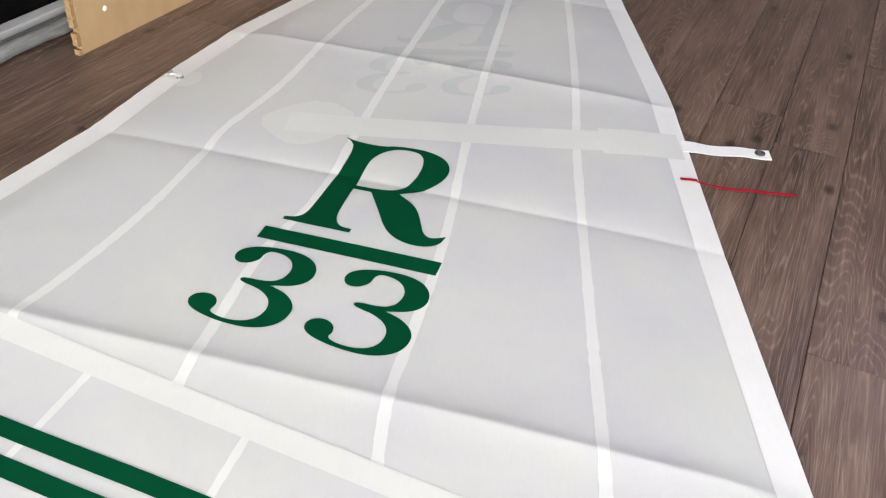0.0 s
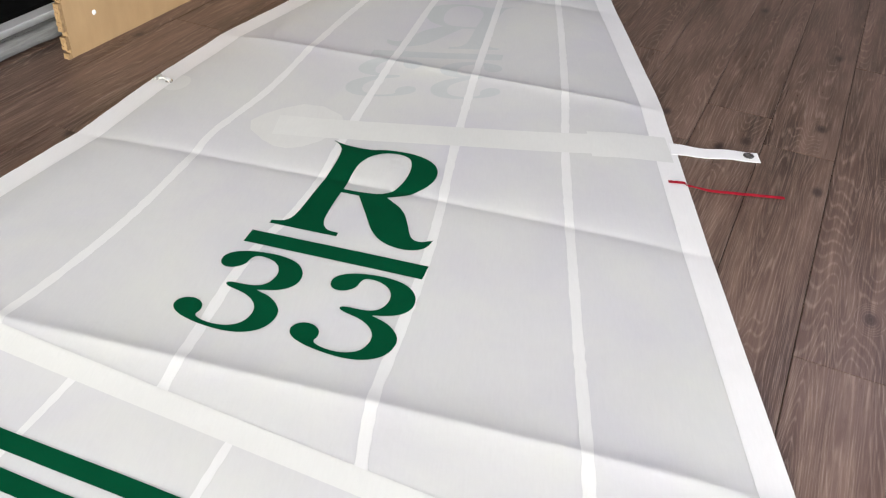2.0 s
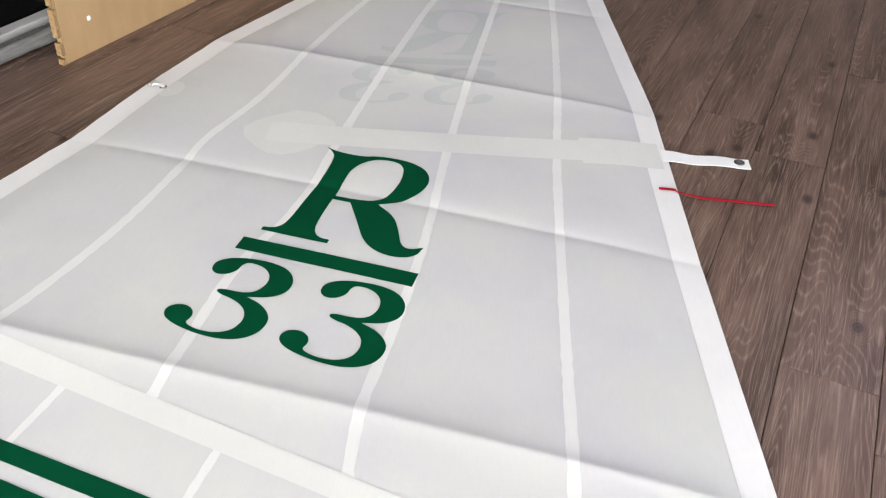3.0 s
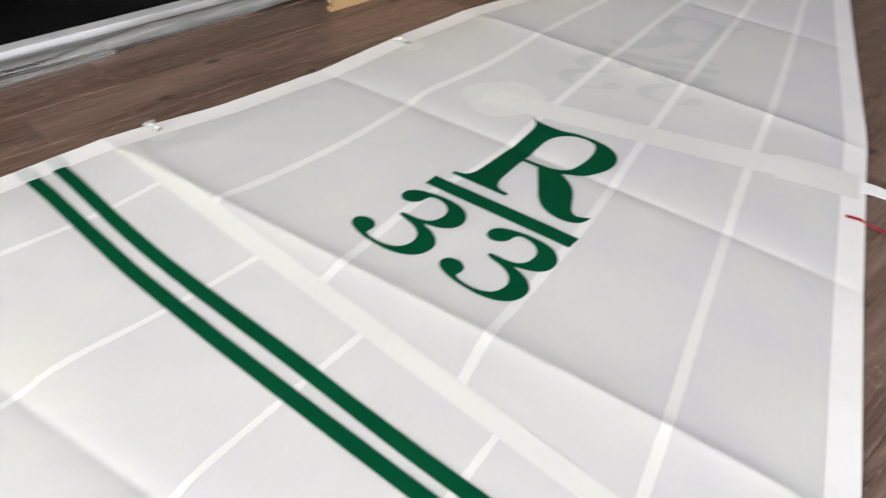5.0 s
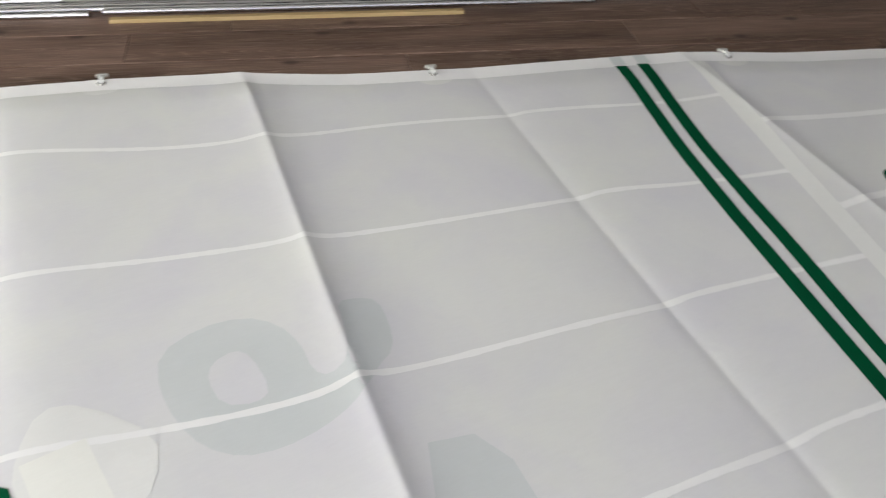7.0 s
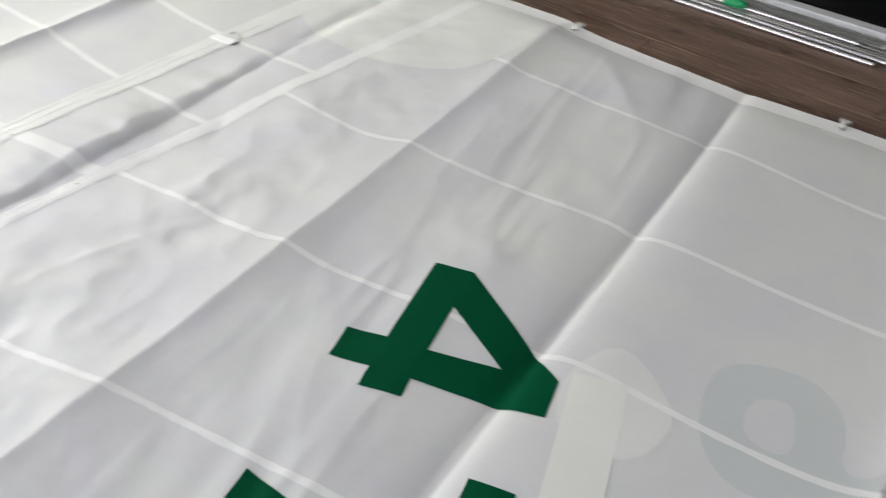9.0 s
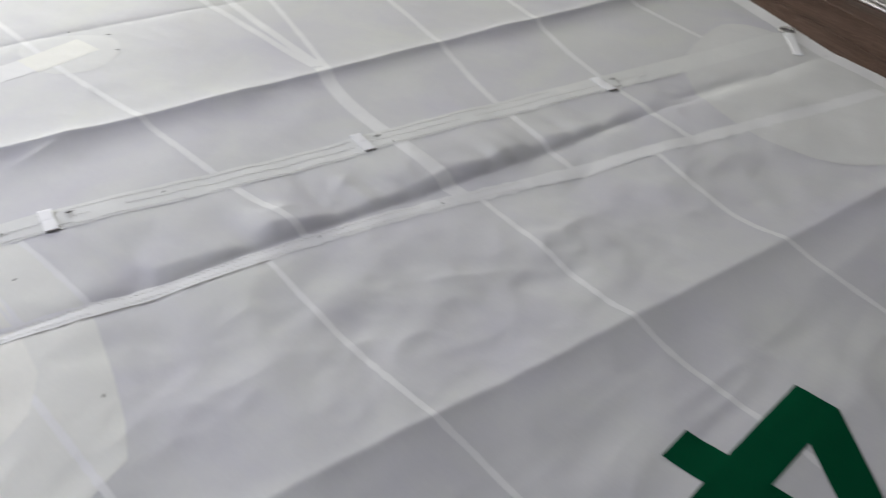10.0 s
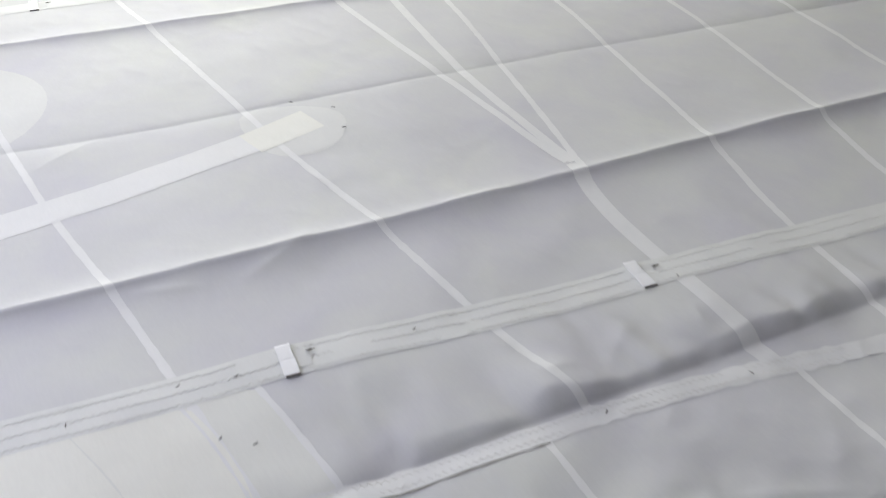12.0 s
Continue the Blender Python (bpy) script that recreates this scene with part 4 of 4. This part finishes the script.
tubewrap = lying("wrapped_tube", "round tube wrapped in shiny plastic film", "tube", -2.545, 2.6)
bm = bmesh.new()
K = 90
taper = [min(1.0, 0.25 + k / 14) for k in range(K + 1)]
tube(bm, [(0.003 * math.sin(k * 0.9) + 0.012 * (1 - taper[k]), -1.70 + 4.0 * k / K, 0.003 + 0.029 * taper[k]) for k in range(K + 1)],
     [0.029 * taper[k] * (1 + 0.05 * math.sin(k * 1.7) + 0.05 * math.sin(k * 0.63)) for k in range(K + 1)], 16)
part("film", bm, FILM, tubewrap, "", True)

pine = lying("wooden_strip", "pale pine strip lying on the floor by metal bars", "wood strip", -2.385, -0.465)
bm = bmesh.new()
box(bm, -0.013, 0.013, -0.655, 0.655, 0.0, 0.015, 0.002)
part("strip", bm, PINE, pine)

cap = lying("green_cap", "green plastic cap on a metal rod", "cap", -2.505, -1.82)
bm = bmesh.new()
tube(bm, [(0, -0.05, 0.047), (0, -0.045, 0.047), (0, 0.03, 0.047), (0, 0.048, 0.047)], [0.014, 0.020, 0.019, 0.012], 14)
part("sleeve", bm, GREENCAP, cap)

hook = lying("rubber_hook", "curved black rubber hook lying on wrapped bars", "hook", -2.575, -0.93)
bm = bmesh.new()
tube(bm, [(-0.03 + 0.05 * math.cos(a), 0.055 * math.sin(a) - 0.03, 0.040) for a in (radians(60 + 12 * k) for k in range(18))] + [(0.02, 0.05, 0.040), (-0.03, 0.11, 0.040)], 0.011, 8)
part("hook", bm, BLACK_STRAP, hook)

cord = lying("string", "thin white string tangled on wrapped bars", "string", -2.575, -0.95)
bm = bmesh.new()
tube(bm, [(0.055 - 0.09 * abs(math.sin(k * 0.37)), -0.26 + 0.024 * k, 0.046 + 0.006 * math.sin(k * 1.3)) for k in range(22)], 0.0032, 6)
tube(bm, [(-0.07 + 0.1 * math.sin(k * 0.3), 0.05 + 0.018 * k, 0.048 + 0.005 * math.cos(k)) for k in range(10)], 0.0032, 6)
part("strand", bm, CORD, cord)

board = lying("cardboard_panel", "tan cardboard panel with a torn end standing on the floor", "cardboard", -2.355, 2.14)
bm = bmesh.new()
box(bm, -0.026, 0.0, 0.018, 1.75, 0.0, 0.62, 0.002)
part("face", bm, CARD, board)
bm = bmesh.new()
rs = random.Random(9)
for k in range(90):
    h0 = 0.62 * k / 90
    torn = 0.016 if k in (3, 4, 12, 13, 14, 30, 31, 52) else rs.uniform(0, 0.003)
    box(bm, -0.026 + rs.uniform(0, 0.002), 0.0 - rs.uniform(0, 0.001), torn, 0.02, h0, h0 + 0.62 / 90)
part("torn_edge", bm, CARD_EDGE, board)
bm = bmesh.new()
bmesh.ops.create_uvsphere(bm, u_segments=14, v_segments=8, radius=0.010, matrix=Matrix.Translation((0.001, 0.155, 0.128)) @ Matrix.Diagonal((0.3, 1, 1, 1)))
part("screw_cap", bm, WEB, board, "white plastic screw cap", True)

rail = lying("white_rail", "low white painted plinth rail before the dark storage", "rail", -2.70, -0.3)
bm = bmesh.new()
box(bm, -0.03, 0.03, -6.8, 6.8, 0.0, 0.038, 0.004)
part("rail", bm, WHITE, rail)

store = lying("storage_cabinet", "long open-fronted storage, its unlit inside painted black", "cabinet", -3.1, -0.3)
bm = bmesh.new()
box(bm, -0.32, -0.28, -6.8, 6.8, 0.0, 0.95)
part("back_panel", bm, UNLIT_BLACK, store)
bm = bmesh.new()
box(bm, -0.28, 0.30, -6.8, 6.8, 0.0, 0.02)
part("bottom_panel", bm, UNLIT_BLACK, store)
bm = bmesh.new()
box(bm, -0.32, 0.32, -6.8, 6.8, 0.95, 0.99, 0.004)
part("top", bm, UNLIT_BLACK, store)
for k in range(8):
    bm = bmesh.new()
    y = -6.6 + 13.2 * k / 7
    box(bm, -0.28, 0.28, y - 0.02, y + 0.02, 0.02, 0.95)
    part("divider", bm, UNLIT_BLACK, store)

rag = lying("crumpled_rag", "crumpled pale rag on the dark storage floor", "rag", -2.93, -1.62)
bm = bmesh.new()
bmesh.ops.create_icosphere(bm, subdivisions=4, radius=0.07)
for v in bm.verts:
    q = v.co * 14
    v.co = v.co * (0.75 + 0.5 * noise.noise(q)) + Vector((0, 0, 0.0))
    v.co.z = max(0.022, 0.055 + v.co.z * 0.75)
part("cloth", bm, CORD, rag, "", True)

coil = lying("coiled_cable", "coiled grey cable hanging in dark storage", "cable", -2.95, -1.30)
bm = bmesh.new()
tube(bm, [(0.012 * math.cos(k * 0.8), 0.012 * math.sin(k * 0.8), 0.022 + 0.0022 * k) for k in range(150)], 0.003, 6)
part("coil", bm, THREAD, coil)

# ---- floor planks ----
floor = thing("floor", "brown limed oak laminate floor", "floor", (0, 0, 0), TURN, kind="structure")
bm = bmesh.new()
box(bm, ROOM_N0 - 0.2, ROOM_N1 + 0.2, ROOM_D0 - 0.2, ROOM_D1 + 0.2, -0.10, -0.006)
part("underlay", bm, SUB, floor)
PW, PL, GAP = 0.228, 1.84, 0.0009
bm = bmesh.new()
x0, x1, y0, y1, c = GAP, PW - GAP, GAP, PL - GAP, 0.0016
low = [bm.verts.new(v) for v in ((x0, y0, -0.006), (x1, y0, -0.006), (x1, y1, -0.006), (x0, y1, -0.006))]
mid = [bm.verts.new(v) for v in ((x0, y0, -c), (x1, y0, -c), (x1, y1, -c), (x0, y1, -c))]
top = [bm.verts.new(v) for v in ((x0 + c, y0 + c, 0), (x1 - c, y0 + c, 0), (x1 - c, y1 - c, 0), (x0 + c, y1 - c, 0))]
bm.faces.new(top)
for a, b in ((low, mid), (mid, top)):
    for i in range(4):
        bm.faces.new((a[i], a[(i + 1) % 4], b[(i + 1) % 4], b[i]))
plank_mesh = bpy.data.meshes.new("plank")
bm.normal_update()
bm.to_mesh(plank_mesh)
bm.free()
plank_mesh.materials.append(OAK)
JOINTS = {0: 1.79, -1: 2.815, -11: 0.80, -10: 1.76}
rs = random.Random(3)
for row in range(-16, 14):
    start = JOINTS.get(row, rs.uniform(0, PL))
    start -= PL * math.ceil((start - ROOM_D0) / PL)
    while start < ROOM_D1:
        p = new("plank", plank_mesh)
        p.parent = floor
        p.location = (0.2 + PW * row, start, 0)
        start += PL
